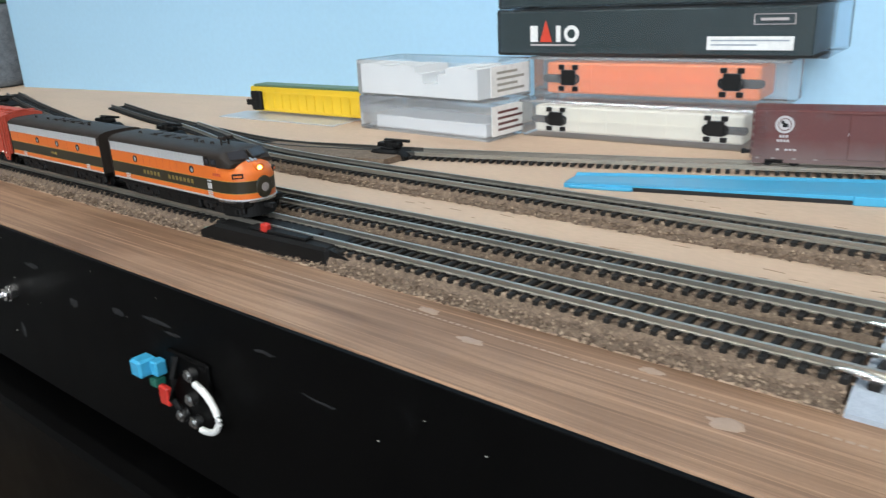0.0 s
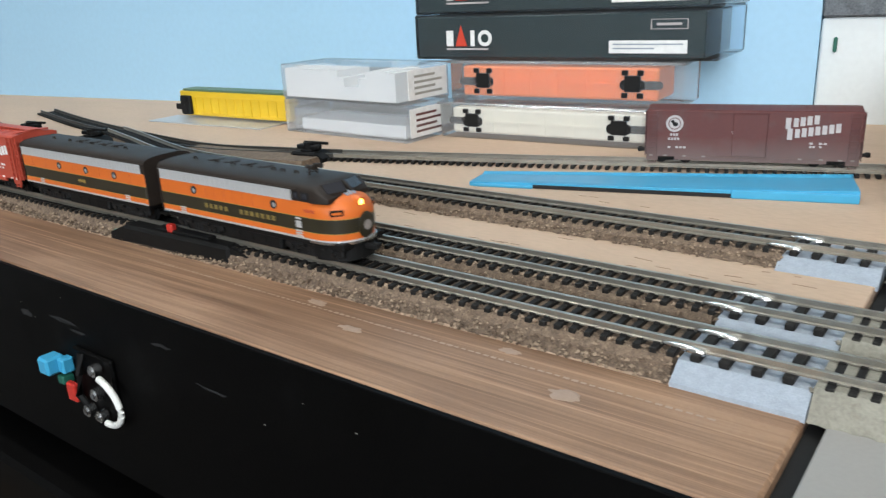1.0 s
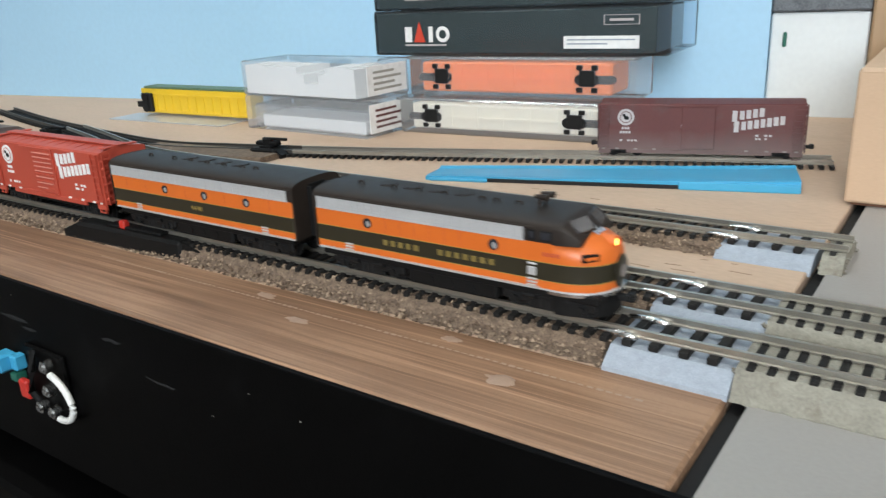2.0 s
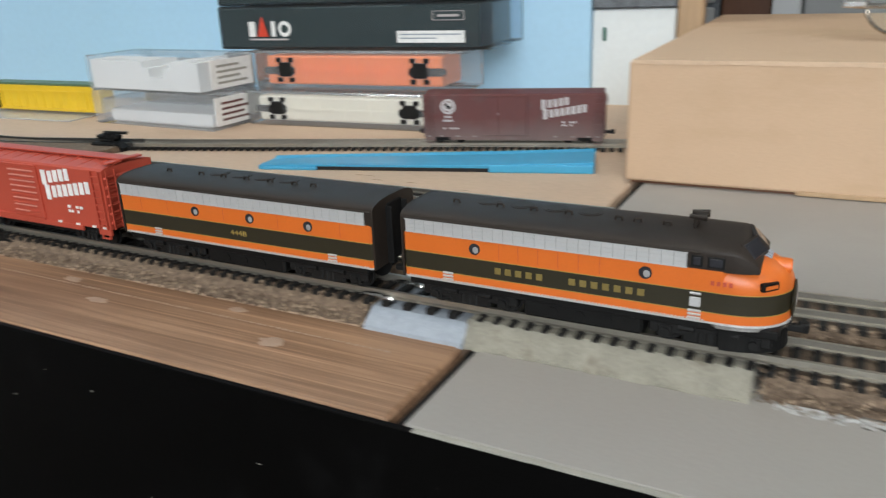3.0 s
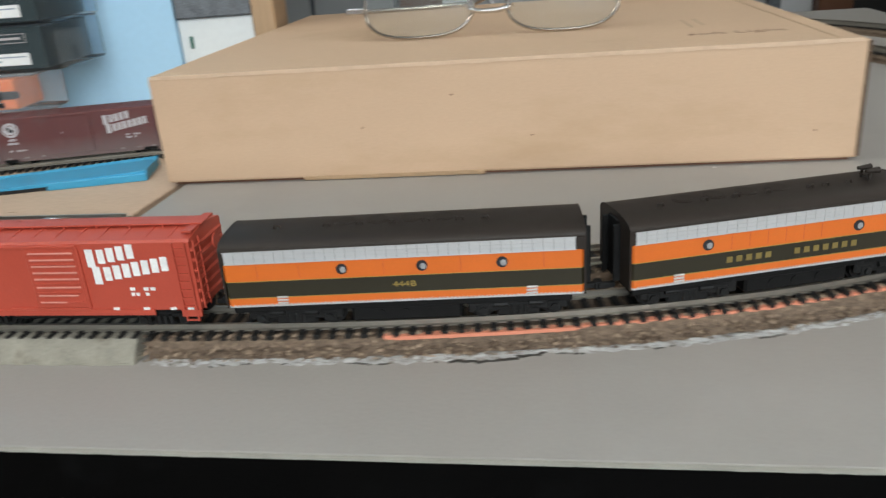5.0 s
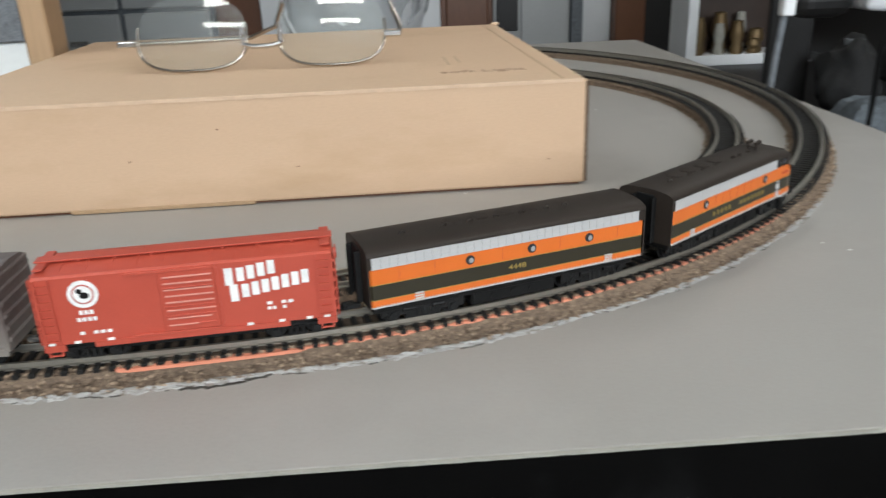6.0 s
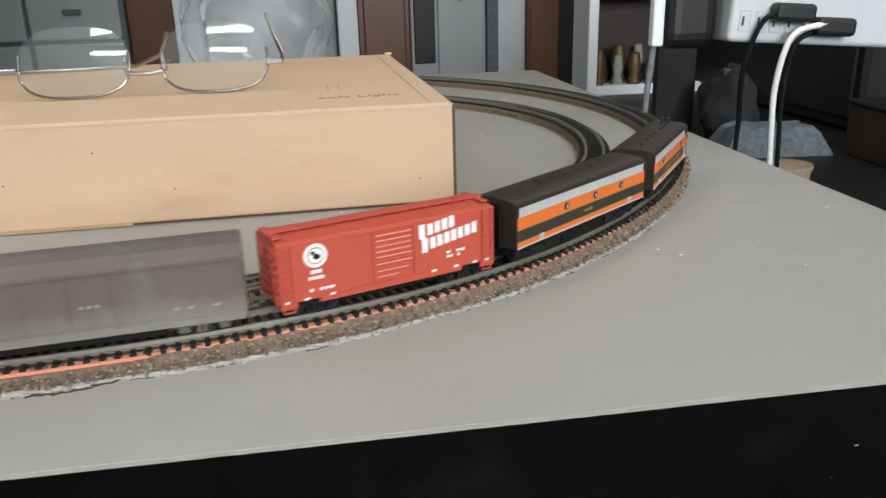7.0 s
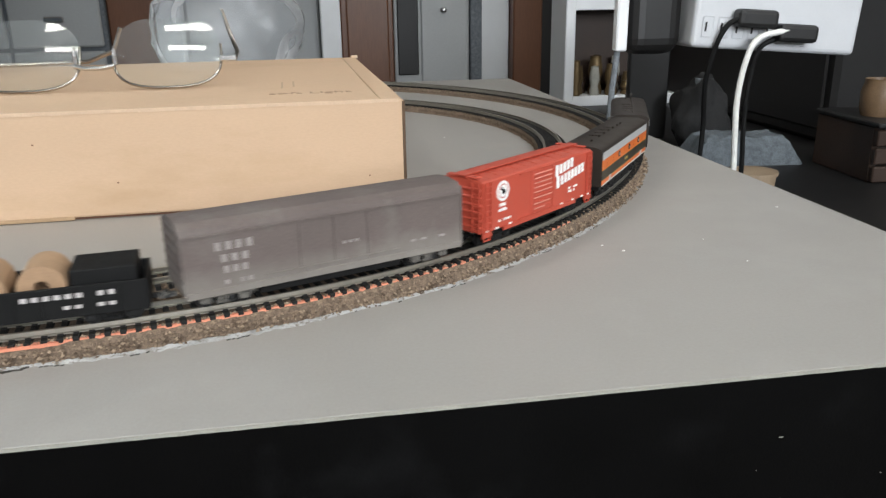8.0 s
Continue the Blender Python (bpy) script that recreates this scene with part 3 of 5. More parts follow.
# grey painted flat patch beside the main line and cracked paint along the curve
bm = bmesh.new()
box(bm, 1.6, 58, 33.4, 37.5, 0.02, 0.45, 0.15)
tagged(part("paint_patch", bm, "grey_ballast"), "grey-green painted card strip beside the main line", "strip")
bm = bmesh.new()
rows = []
for i, p in enumerate(along([q for q in MAIN if 62 < q[0] < 360 and q[1] < 190], 0.8)):
    a = -9.0 - spread(p)
    w = 2.4 + 2.6 * max(0, 0.5 + noise.noise((i * 0.045, 3, 0))) + 1.2 * noise.noise((i * 0.31, 7, 0)) * (1 if p[0] < 230 else 0.5)
    row = []
    for k in range(8):
        d = a - w * k / 7 * (1 if p[0] < 230 else 0.75)
        z = -0.2 + math.sin(math.pi * k / 7) ** 0.5 * (0.45 + 0.85 * noise.noise((i * 0.33, k * 0.8, 1)) + 0.3 * noise.noise((i * 0.9, k * 1.7, 5)))
        row.append(bm.verts.new(off(p, d, z)))
    rows.append(row)
for r0, r1 in zip(rows, rows[1:]):
    for k in range(7):
        bm.faces.new((r0[k], r0[k + 1], r1[k + 1], r1[k]))
bmesh.ops.recalc_face_normals(bm, faces=bm.faces)
tagged(part("paint_crumbs", bm, "crust"), "lumpy grey paint crust beside the curved roadbed", "paint", kind="stuff")
bm = bmesh.new()
rc = random.Random(21)
for i, p in enumerate(along([q for q in MAIN if 62 < q[0] < 352 and q[1] < 175], 1.3)):
    heavy = 138 < p[0] < 160
    if not heavy and noise.noise((i * 0.11, 5, 2)) + rc.uniform(-0.35, 0.35) < 0.24:
        continue
    w = 2.4 + 2.6 * max(0, 0.5 + noise.noise((i * 1.625 * 0.045, 3, 0)))
    x, y, _ = off(p, -9.0 - spread(p) - w * (1 if p[0] < 230 else 0.75) + rc.uniform(-0.3, 0.5), 0)
    a, b = (1.1, 0.4) if heavy else (rc.uniform(0.25, 0.8), rc.uniform(0.08, 0.2))
    box(bm, -a, a, -b, b, -0.1, 0.22, m=Matrix.Translation((x, y, 0)) @ Matrix.Rotation(p[2] + rc.uniform(-0.5, 0.5), 4, "Z"))
tagged(part("paint_crack", bm, "crack_dark"), "dark ragged crack along the grey paint crust", "crack", kind="stuff")
strip = [p for p in MAIN if 120 < p[0] < 335 and p[1] < 200]
bm = loft(bmesh.new(), [[off(p, -8.4, 3.9), off(p, -6.6, 3.9), off(p, -6.6, 5.15), off(p, -8.4, 5.15)] for p in strip])
tagged(part("orange_strip", bm, "orange_strip"), "thin orange strip under the outer tie ends", "strip")
lip = [p for p in MAIN if 124 < p[0] < 168 and p[1] < 200]
bm = loft(bmesh.new(), [[off(p, -8.95, 4.3), off(p, -8.45, 4.3), off(p, -8.45, 5.2), off(p, -8.95, 5.2)] for p in lip])
tagged(part("orange_lip", bm, "orange_strip"), "short orange lip beside the tie ends", "strip")
for x, y, rx, ry in ((-128, 28.2, 3.6, 1.4), (-45.5, 18.5, 4.0, 2.2), (-66, 30, 3, 1.2), (-108, 20, 3.5, 1.4)):
    bm = ball(bmesh.new(), 0, 0, 0, 1, 1, 1, 3)
    for v in bm.verts:
        k = 1 + 0.55 * noise.noise(Vector((v.co.x * 2.2 + x, v.co.y * 2.2, 0.3)))
        v.co = Vector((x + v.co.x * rx * k, y + v.co.y * ry * k, v.co.z * 0.22))
    tagged(part("paint_blot", bm, "paint_chip", smooth=True), "pale dried paint blot on the timber board", "paint blot", group="paint blots")

# short dark nicks in the plywood between the tracks
rn = random.Random(17)
bm = bmesh.new()
for _ in range(46):
    x, y, w = rn.uniform(-230, -10), rn.uniform(84, 112) if rn.random() < 0.7 else rn.uniform(140, 165), rn.uniform(0.8, 3.6)
    if y > 112 and x < -160:
        continue
    box(bm, x - w, x + w, y - 0.16, y + 0.16, -0.4, -0.22, m=Matrix.Translation((x, y, 0)) @ Matrix.Rotation(rn.uniform(-0.12, 0.12), 4, "Z") @ Matrix.Translation((-x, -y, 0)))
tagged(part("plywood_nicks", bm, "print_brown"), "short dark nicks in the bare plywood", "nicks", kind="stuff")

# long pale scratch with a ragged width along the timber
bm = bmesh.new()
for i in range(90):
    x = -205 + i * 2.1
    w = 0.18 + 0.3 * max(0, noise.noise((i * 0.3, 2, 0)) + 0.3)
    y = 25.6 - 0.008 * (x + 100) + 0.12 * noise.noise((i * 0.2, 9, 0))
    box(bm, x, x + 2.1 * (0.6 + 0.5 * abs(noise.noise((i * 0.7, 4, 1)))), y - w, y + w, -0.1, 0.03)
tagged(part("timber_scratch", bm, "paint_chip"), "long pale scratch along the timber grain", "scratch")


# ---- train ----
def arch(hw, z_eave, z_top, z_base, n=14):
    """Cross-section of a car body: flat sides and a round roof."""
    pts = [(-hw, z_base), (-hw, z_eave)]
    for k in range(1, n):
        a = math.pi * (1 - k / n)
        c, s = math.cos(a), math.sin(a)
        pts.append((hw * math.copysign(abs(c) ** 0.75, c), z_eave + (z_top - z_eave) * abs(s) ** 0.8))
    return pts + [(hw, z_eave), (hw, z_base)]


def plan(x0, x1, hw, nose=0.0, n=12, k=2.2, r=1.0):
    """Outline from above, with a round nose of that length at the front."""
    pts = [(x0, -hw + r), (x0 + r, -hw)]
    if nose:
        for i in range(n + 1):
            a = math.pi / 2 * i / n
            pts.append((x1 - nose + nose * math.sin(a) ** (2 / k), -hw * math.cos(a) ** (2 / k)))
        for i in range(n - 1, -1, -1):
            a = math.pi / 2 * i / n
            pts.append((x1 - nose + nose * math.sin(a) ** (2 / k), hw * math.cos(a) ** (2 / k)))
    else:
        pts += [(x1 - r, -hw), (x1, -hw + r), (x1, hw - r), (x1 - r, hw)]
    return pts + [(x0 + r, hw), (x0, hw - r)]


def prism(outline, z0, z1):
    return loft(bmesh.new(), [[(x, y, z0) for x, y in outline], [(x, y, z1) for x, y in outline]])


def letters(name, count, x0, x1, y, z, h, material, parent, gaps=(), slope=0.0, thick=0.12, solid=False):
    """Plain bars in place of writing on the side that faces -y."""
    bm = bmesh.new()
    w = (x1 - x0) / count
    for i in range(count):
        if i in gaps:
            continue
        zz = z + slope * i * w
        if not solid:
            part("letter_bar", box(bmesh.new(), x0 + i * w, x0 + i * w + w * 0.58, y - thick, y + 0.05, zz, zz + h), material, parent)
            continue
        box(bm, x0 + i * w, x0 + i * w + w * 0.7, y - thick, y + 0.05, zz, zz + h)
    if not solid:
        bm.free()
        return None
    return part(name, bm, material, parent)


def lettering(name, words, size, at, material, parent, stretch=1.0, thick=0.05):
    """Readable words in relief; size is the height of a line in millimetres."""
    cu = bpy.data.curves.new(name, "FONT")
    cu.body, cu.size, cu.extrude, cu.resolution_u = words, size / 1000, thick / 1000, 3
    src = new(name, cu)
    me = bpy.data.meshes.new_from_object(src)
    bpy.data.objects.remove(src)
    me.transform(Matrix.Diagonal((stretch, 1, 1, 1)))
    me.materials.clear()
    me.materials.append(M[material])
    ob = new(name, me)
    ob.parent = parent
    ob.matrix_local = at
    return ob


def wheelset(parent, x, z=2.9, rad=2.9):
    bm = bmesh.new()
    for y in (-4.6, 4.6):
        cyl(bm, 0, y, 0, rad, 1.6, "y", 20)
        cyl(bm, 0, y * 0.85, 0, rad + 0.5, 0.4, "y", 20)
    cyl(bm, 0, 0, 0, 0.7, 11, "y", 8)
    return part("wheelset", bm, "truck" if rad > 2.5 else "truck", parent, at=mm(x, 0, z), smooth=False)


def bogie(parent, x, base, diesel, material="truck"):
    """A truck: side frames with boxes and springs, bolster, wheels."""
    bm = bmesh.new()
    hw = 7.6
    for s in (-1, 1):
        y0, y1 = sorted((s * hw, s * (hw - 1.2)))
        box(bm, -base / 2 - 2.5, base / 2 + 2.5, y0, y1, 3.2, 5.2 if diesel else 4.4, 0.3)
        if diesel:
            box(bm, -base / 2 - 3.4, base / 2 + 3.4, y0 + 0.2 * s, y1 + 0.2 * s, 2.3, 6.0, 0.4)
            box(bm, -5.2, 5.2, y0 - 0.2, y1 + 0.2, 1.0, 3.4, 0.5)
            cyl(bm, 4.2, s * (hw + 0.4), 4.4, 0.8, 3.2, "x", 10)
            cyl(bm, -4.2, s * (hw + 0.4), 4.4, 0.8, 3.2, "x", 10)
        for e in (-1, 1):
            box(bm, e * base / 2 - 1.6, e * base / 2 + 1.6, y0 - 0.4, y1 + 0.4, 1.6, 4.4, 0.3)
            cyl(bm, e * base / 2, s * (hw + 0.5), 2.9, 0.9, 0.8, "y", 10)
        for e in (-1.6, 0, 1.6):
            cyl(bm, e, s * (hw - 0.2), 2.6, 0.65, 2.4, "z", 8)
        box(bm, -2.8, 2.8, y0, y1, 1.2, 1.9, 0.2)
    box(bm, -2.2, 2.2, -hw, hw, 3.0, 4.6 if not diesel else 5.6, 0.2)
    t = part("bogie", bm, material, parent, at=mm(x, 0, 0))
    for e in (-1, 1):
        wheelset(t, e * base / 2, 2.9 if diesel else 2.55, 2.9 if diesel else 2.55)
    return t


def coupler(parent, x, d, z=4.6, material="truck"):
    bm = bmesh.new()
    box(bm, min(x, x + d * 4.2), max(x, x + d * 4.2), -0.8, 0.8, z - 0.7, z + 0.7, 0.2)
    box(bm, min(x + d * 3.0, x + d * 5.0), max(x + d * 3.0, x + d * 5.0), -0.3, 1.7, z - 1.0, z + 1.0, 0.3)
    return part("coupler", bm, material, parent)


def f_unit(label, cab):
    """A streamlined diesel unit, 85 mm long, with or without a cab."""
    u = thing("diesel_locomotive", label, "locomotive", group="diesel units")
    L = 42.5
    x1 = 40.9 if cab else L
    nose = 12.0 if cab else 0
    hw = 9.8
    base = plan(-L, x1, hw, nose)
    proud = plan(-L - 0.03, x1 + 0.05, hw + 0.05, nose + 0.03 if cab else 0)
    part("lower_stripe", prism(base, 7.4, 9.3), "orange", u, "orange lower stripe", smooth=True)
    part("sill_line", prism(plan(-L - 0.05, x1 + 0.1, hw + 0.12, nose), 7.0, 7.4), "silver", u, "thin silver sill line")
    part("pinstripe", prism(proud, 9.25, 9.4), "yellow", u, "thin yellow pinstripe")
    # perforated edge of the skirt
    for s in (-1, 1):
        bm = bmesh.new()
        for k in range(90):
            x = -L + 2 + k * (66 if cab else 81) / 89
            box(bm, x - 0.2, x + 0.2, s * (hw + 0.1) - 0.14, s * (hw + 0.1) + 0.14, 7.38, 7.66)
        part("perforated_edge", bm, "silver", u)
    part("middle_band", prism(base, 9.4, 13.55), "green", u, "dark green middle band", smooth=True)
    part("pinstripe", prism(proud, 13.5, 13.65), "yellow", u, "thin yellow pinstripe")
    part("upper_band", prism(plan(-L, 29.5, hw) if cab else base, 13.65, 18.05), "orange", u, "orange upper band", smooth=True)
    # upper body and roof
    xe = 24.5 if cab else L - 0.3
    body = arch(hw - 0.15, 21.2, 23.6, 17.9, 22)
    sections = [[(x, y, z) for y, z in body] for x in (-L + 0.2, xe)]
    if cab:
        for x, top, eave, w in ((30.2, 23.5, 21.2, hw - 0.15), (31.6, 23.0, 21.0, hw - 0.35), (33.4, 21.2, 20.1, hw - 0.8), (35.0, 19.4, 19.0, hw - 1.4)):
            sections.append([(x, y, z) for y, z in arch(w, eave, top, 17.9, 22)])
    part("roof", loft(bmesh.new(), sections), "loco_black", u, "satin black roof", smooth=True)
    # roof edge lip
    for s in (-1, 1):
        y = s * (hw - 0.1)
        bm = box(bmesh.new(), -L + 0.2, xe - 0.2, y - 0.28, y + 0.28, 21.15, 21.6, 0.15)
        part("roof_lip", bm, "loco_black", u)
    # grilles with uprights
    g0, g1 = (-L + 1.2, 21.8) if cab else (-L + 1.0, L - 2.2)
    for s in (-1, 1):
        y = s * hw
        # backing in darker grey: shade between the silver panels put into its colour
        g = part("grille", box(bmesh.new(), g0, g1, y - 0.08, y + 0.08, 18.1, 21.15, 0.05), "grille_back", u, "silver painted side grille with a shade-grey backing")
        bm = bmesh.new()
        count = 26 if cab else 34
        w = (g1 - g0 - 0.3) / count
        for k in range(count):
            x = g0 + 0.15 + w * k
            for zz in (18.2, 19.17, 20.14):
                box(bm, x + 0.07, x + w - 0.07, y - 0.17, y + 0.17, zz, zz + 0.93)
        for zz in (18.05, 21.1):
            box(bm, g0 - 0.1, g1 + 0.1, y - 0.24, y + 0.24, zz, zz + 0.16)
        part("grille_mesh", bm, "silver", g)
    ports = (-23.8, 13.9) if cab else (-13.8, 5.0, 23.5)
    for x in ports:
        for s in (-1, 1):
            p = part("porthole", cyl(bmesh.new(), x, s * hw, 15.9, 1.32, 0.5, "y", 20), "porthole", u, "round dark-rimmed porthole")
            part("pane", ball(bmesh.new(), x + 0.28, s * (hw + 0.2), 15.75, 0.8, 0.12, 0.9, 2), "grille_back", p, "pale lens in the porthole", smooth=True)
    # panel joints on the upper band
    for x in ((-18, -13.5, -9, -4.5, 0, 4.5) if cab else (-34, -24, -4, 14, 33)):
        for s in (-1, 1):
            part("panel_joint", box(bmesh.new(), x - 0.05, x + 0.05, s * hw - 0.04, s * hw + 0.04, 14.2, 17.8), "red", u)
    steps = (-30.6, 23.8) if cab else (-28.7, 30.2)
    for x in steps:
        for s in (-1, 1):
            bm = bmesh.new()
            for k in range(3):
                box(bm, x - 1.3, x + 1.3, s * hw - 0.35, s * hw + 0.35, 7.6 + k * 0.75, 8.05 + k * 0.75, 0.1)
            if cab and x > 0:
                box(bm, x - 1.1, x + 1.1, s * hw - 0.3, s * hw + 0.3, 10.2, 12.2, 0.15)
                box(bm, x - 1.1, x + 1.1, s * hw - 0.3, s * hw + 0.3, 12.7, 13.2, 0.15)
            part("side_step", bm, "silver", u, "small silver step plate")
    # roof fittings
    fans = (-25, -17, -9, -1) if cab else (-14, -6, 2, 10)
    for x in fans:
        bm = cyl(bmesh.new(), x, 1.5, 23.4, 2.8, 0.7, "z", 20)
        cyl(bm, x, 1.5, 23.75, 2.2, 0.2, "z", 16)
        part("roof_fan", bm, "loco_black", u)
    for x in (-32, -21, -13, -5, 6, 10, 16) if cab else (-30, -18, -10, -2, 6, 14, 20):
        bm = bmesh.new()
        tube(bm, [(x - 0.9, -1.5, 23.2), (x - 0.6, -1.5, 24.3), (x + 0.6, -1.5, 24.3), (x + 0.9, -1.5, 23.2)], 0.3, 6)
        part("lift_ring", bm, "loco_black", u)
    # under the floor
    part("underframe", box(bmesh.new(), -L + 1, L - 3, -8.6, 8.6, 4.8, 6.8, 0.3), "under", u)
    bm = box(bmesh.new(), -13, 13.5, -8.4, 8.4, 1.2, 5.6, 0.6)
    for k in (-6, 0, 6):
        cyl(bm, k, -8.2, 3.2, 1.2, 0.8, "y", 12)
    part("fuel_tank", bm, "under", u)
    for x in (-26.5, 26.5):
        bogie(u, x, 17.0, True)
    coupler(u, -L, -1)
    coupler(u, x1 - 1.5 if cab else L, 1)
    # end doorway
    for e in ((-1,) if cab else (-1, 1)):
        bm = bmesh.new()
        box(bm, e * L - 0.5, e * L + 0.5, -3.2, 3.2, 7, 22.0, 0.2)
        box(bm, min(e * L, e * (L + 1.8)), max(e * L, e * (L + 1.8)), -4.0, -3.2, 7, 21.4, 0.2)
        box(bm, min(e * L, e * (L + 1.8)), max(e * L, e * (L + 1.8)), 3.2, 4.0, 7, 21.4, 0.2)
        part("diaphragm", bm, "under", u)
        part("end_plate", loft(bmesh.new(), [[(e * (L + dx), y, z) for y, z in arch(hw - 0.05, 21.2, 23.68, 6.9)] for dx in (-0.35, 0.12)]), "loco_black", u)
    if cab:
        rings = []
        for k in range(13):
            f = k / 12
            rings.append([(x, y, 13.65 + 6.5 * f ** 0.85) for x, y in plan(27, x1 - 6.6 * f ** 2.2 - 0.6 * f, hw * (1 - 0.34 * f ** 2.6), nose)])
        part("nose", loft(bmesh.new(), rings), "orange", u, "rounded orange nose", smooth=True)
        circle = [(math.cos(2 * math.pi * k / 24), math.sin(2 * math.pi * k / 24)) for k in range(24)]
        hood = [[(x1 + dx, r * c, 17.3 + r * d) for c, d in circle] for dx, r in ((-6.5, 1.7), (-1.5, 1.7), (-0.95, 1.55), (-0.9, 1.25), (-1.3, 1.1))]
        h = part("headlight", loft(bmesh.new(), hood), "orange", u, smooth=True)
        part("headlight_lamp", ball(bmesh.new(), x1 - 1.38, 0, 17.3, 0.22, 1.05, 1.05), "lampglow", h, "lit warm yellow lamp", smooth=True)
        bm = ball(bmesh.new(), x1 + 0.1, 0, 11.0, 0.55, 3.3, 3.9, 3)
        e = part("nose_emblem", bm, "green", u, "dark green rounded nose shield", smooth=True)
        part("emblem_disc", cyl(bmesh.new(), x1 + 0.45, 0, 11.0, 1.5, 0.5, "x", 20), "ghost", e)
        bm = bmesh.new()
        loft(bm, [[(x, y, z) for x, y in plan(27, x1 + 0.4, hw + 0.15, nose)] for z in (6.25, 7.0)])
        part("pilot_trim", bm, "steel", u, "bright silver trim round the nose")
        bm = bmesh.new()
        loft(bm, [[(x, y, z) for x, y in plan(29, x1 - 0.5 + dx, hw - 0.9, nose)] for z, dx in ((1.2, 0.4), (6.0, 0))])
        part("pilot", bm, "under", u)
        # cab windows and windscreens
        for s in (-1, 1):
            for x, w in ((23.6, 1.1), (27.2, 1.6)):
                fr = part("cab_window", box(bmesh.new(), x - w, x + w, s * (hw - 0.12) - 0.12, s * (hw - 0.12) + 0.12, 18.5, 20.8, 0.1), "under", u)
                part("pane", box(bmesh.new(), x - w + 0.4, x + w - 0.4, s * (hw - 0.1) - 0.2, s * (hw - 0.1) + 0.2, 18.8, 20.5, 0.1), "porthole", fr)
            m = Matrix.Translation((33.1, s * 3.9, 21.35)) @ Matrix.Rotation(math.radians(s * 14), 4, "Z") @ Matrix.Rotation(math.radians(-44), 4, "Y")
            fr = part("windscreen", box(bmesh.new(), -0.2, 0.45, -3.6, 3.6, -2.1, 2.0, 0.15, m=m), "loco_black", u)
            part("pane", box(bmesh.new(), 0.4, 0.6, -3.15, 3.15, -1.7, 1.6, 0.08, m=m), "porthole", fr, "dark glossy pane")
            m = Matrix.Translation((36.9, s * 7.35, 15.4)) @ Matrix.Rotation(math.radians(s * 42), 4, "Z")
            nb = part("number_board", box(bmesh.new(), -0.6, 0.5, -1.9, 1.9, -0.8, 0.8, 0.1, m=m), "under", u)
            part("number_bars", box(bmesh.new(), 0.5, 0.65, -1.4, 1.4, -0.35, 0.35, m=m), "orange", nb)
        bm = bmesh.new()
        for k in (-1, 0, 1):
            box(bm, 34.2, 36.4, k * 1.5 - 0.45, k * 1.5 + 0.45, 19.0, 19.3, m=Matrix.Translation((0, 0, 0.55)) @ Matrix.Translation((35.3, 0, 19.15)) @ Matrix.Rotation(math.radians(22), 4, "Y") @ Matrix.Translation((-35.3, 0, -19.15)))
        part("nose_grab", bm, "slab", u, "grey-blue marks on the nose top")
        bm = bmesh.new()
        for s in (-1, 1):
            cyl(bm, 22, s * 1.5, 26.0, 0.45, 3.4, "x", 10, 0.8)
            cyl(bm, 21.5, s * 1.5, 24.6, 0.35, 2.8, "z", 6)
        box(bm, 21.0, 22.0, -1.9, 1.9, 24.3, 24.6, 0.1)
        part("air_horn", bm, "loco_black", u)
        for s in (-1, 1):
            letters("road_name_bars", 14, -19.0, 14.9, s * hw if s < 0 else s * hw + 0.1, 10.75, 1.45, "lettering_gold", u, gaps=(5, 6))
            letters("number_bars", 4, 26.5, 31.0, s * hw if s < 0 else s * hw + 0.1, 15.1, 0.9, "red", u)
    else:
        for s in (-1, 1):
            lettering("unit_number", "444B", 2.0, mm(-2.2 if s < 0 else 5.2, s * (hw + 0.02), 10.75, rx=90, rz=0 if s < 0 else 180), "yellow", u, 1.35)
    return u


def herald(parent, x, y, z, rad, ground, sign):
    d = part("herald", cyl(bmesh.new(), x, y, z, rad, 0.3, "y", 32), sign, parent, "round white railway emblem without lettering")
    part("herald_ring", cyl(bmesh.new(), x, y - 0.05, z, rad * 0.72, 0.3, "y", 28), ground, d)
    part("herald_centre", cyl(bmesh.new(), x, y - 0.1, z, rad * 0.62, 0.3, "y", 28), sign, d)
    bm = ball(bmesh.new(), x + rad * 0.08, y - 0.24, z - rad * 0.08, rad * 0.34, 0.06, rad * 0.26, 2)
    ball(bm, x - rad * 0.22, y - 0.24, z + rad * 0.25, rad * 0.22, 0.06, rad * 0.2, 2)
    part("herald_mark", bm, "under", d)
    return d


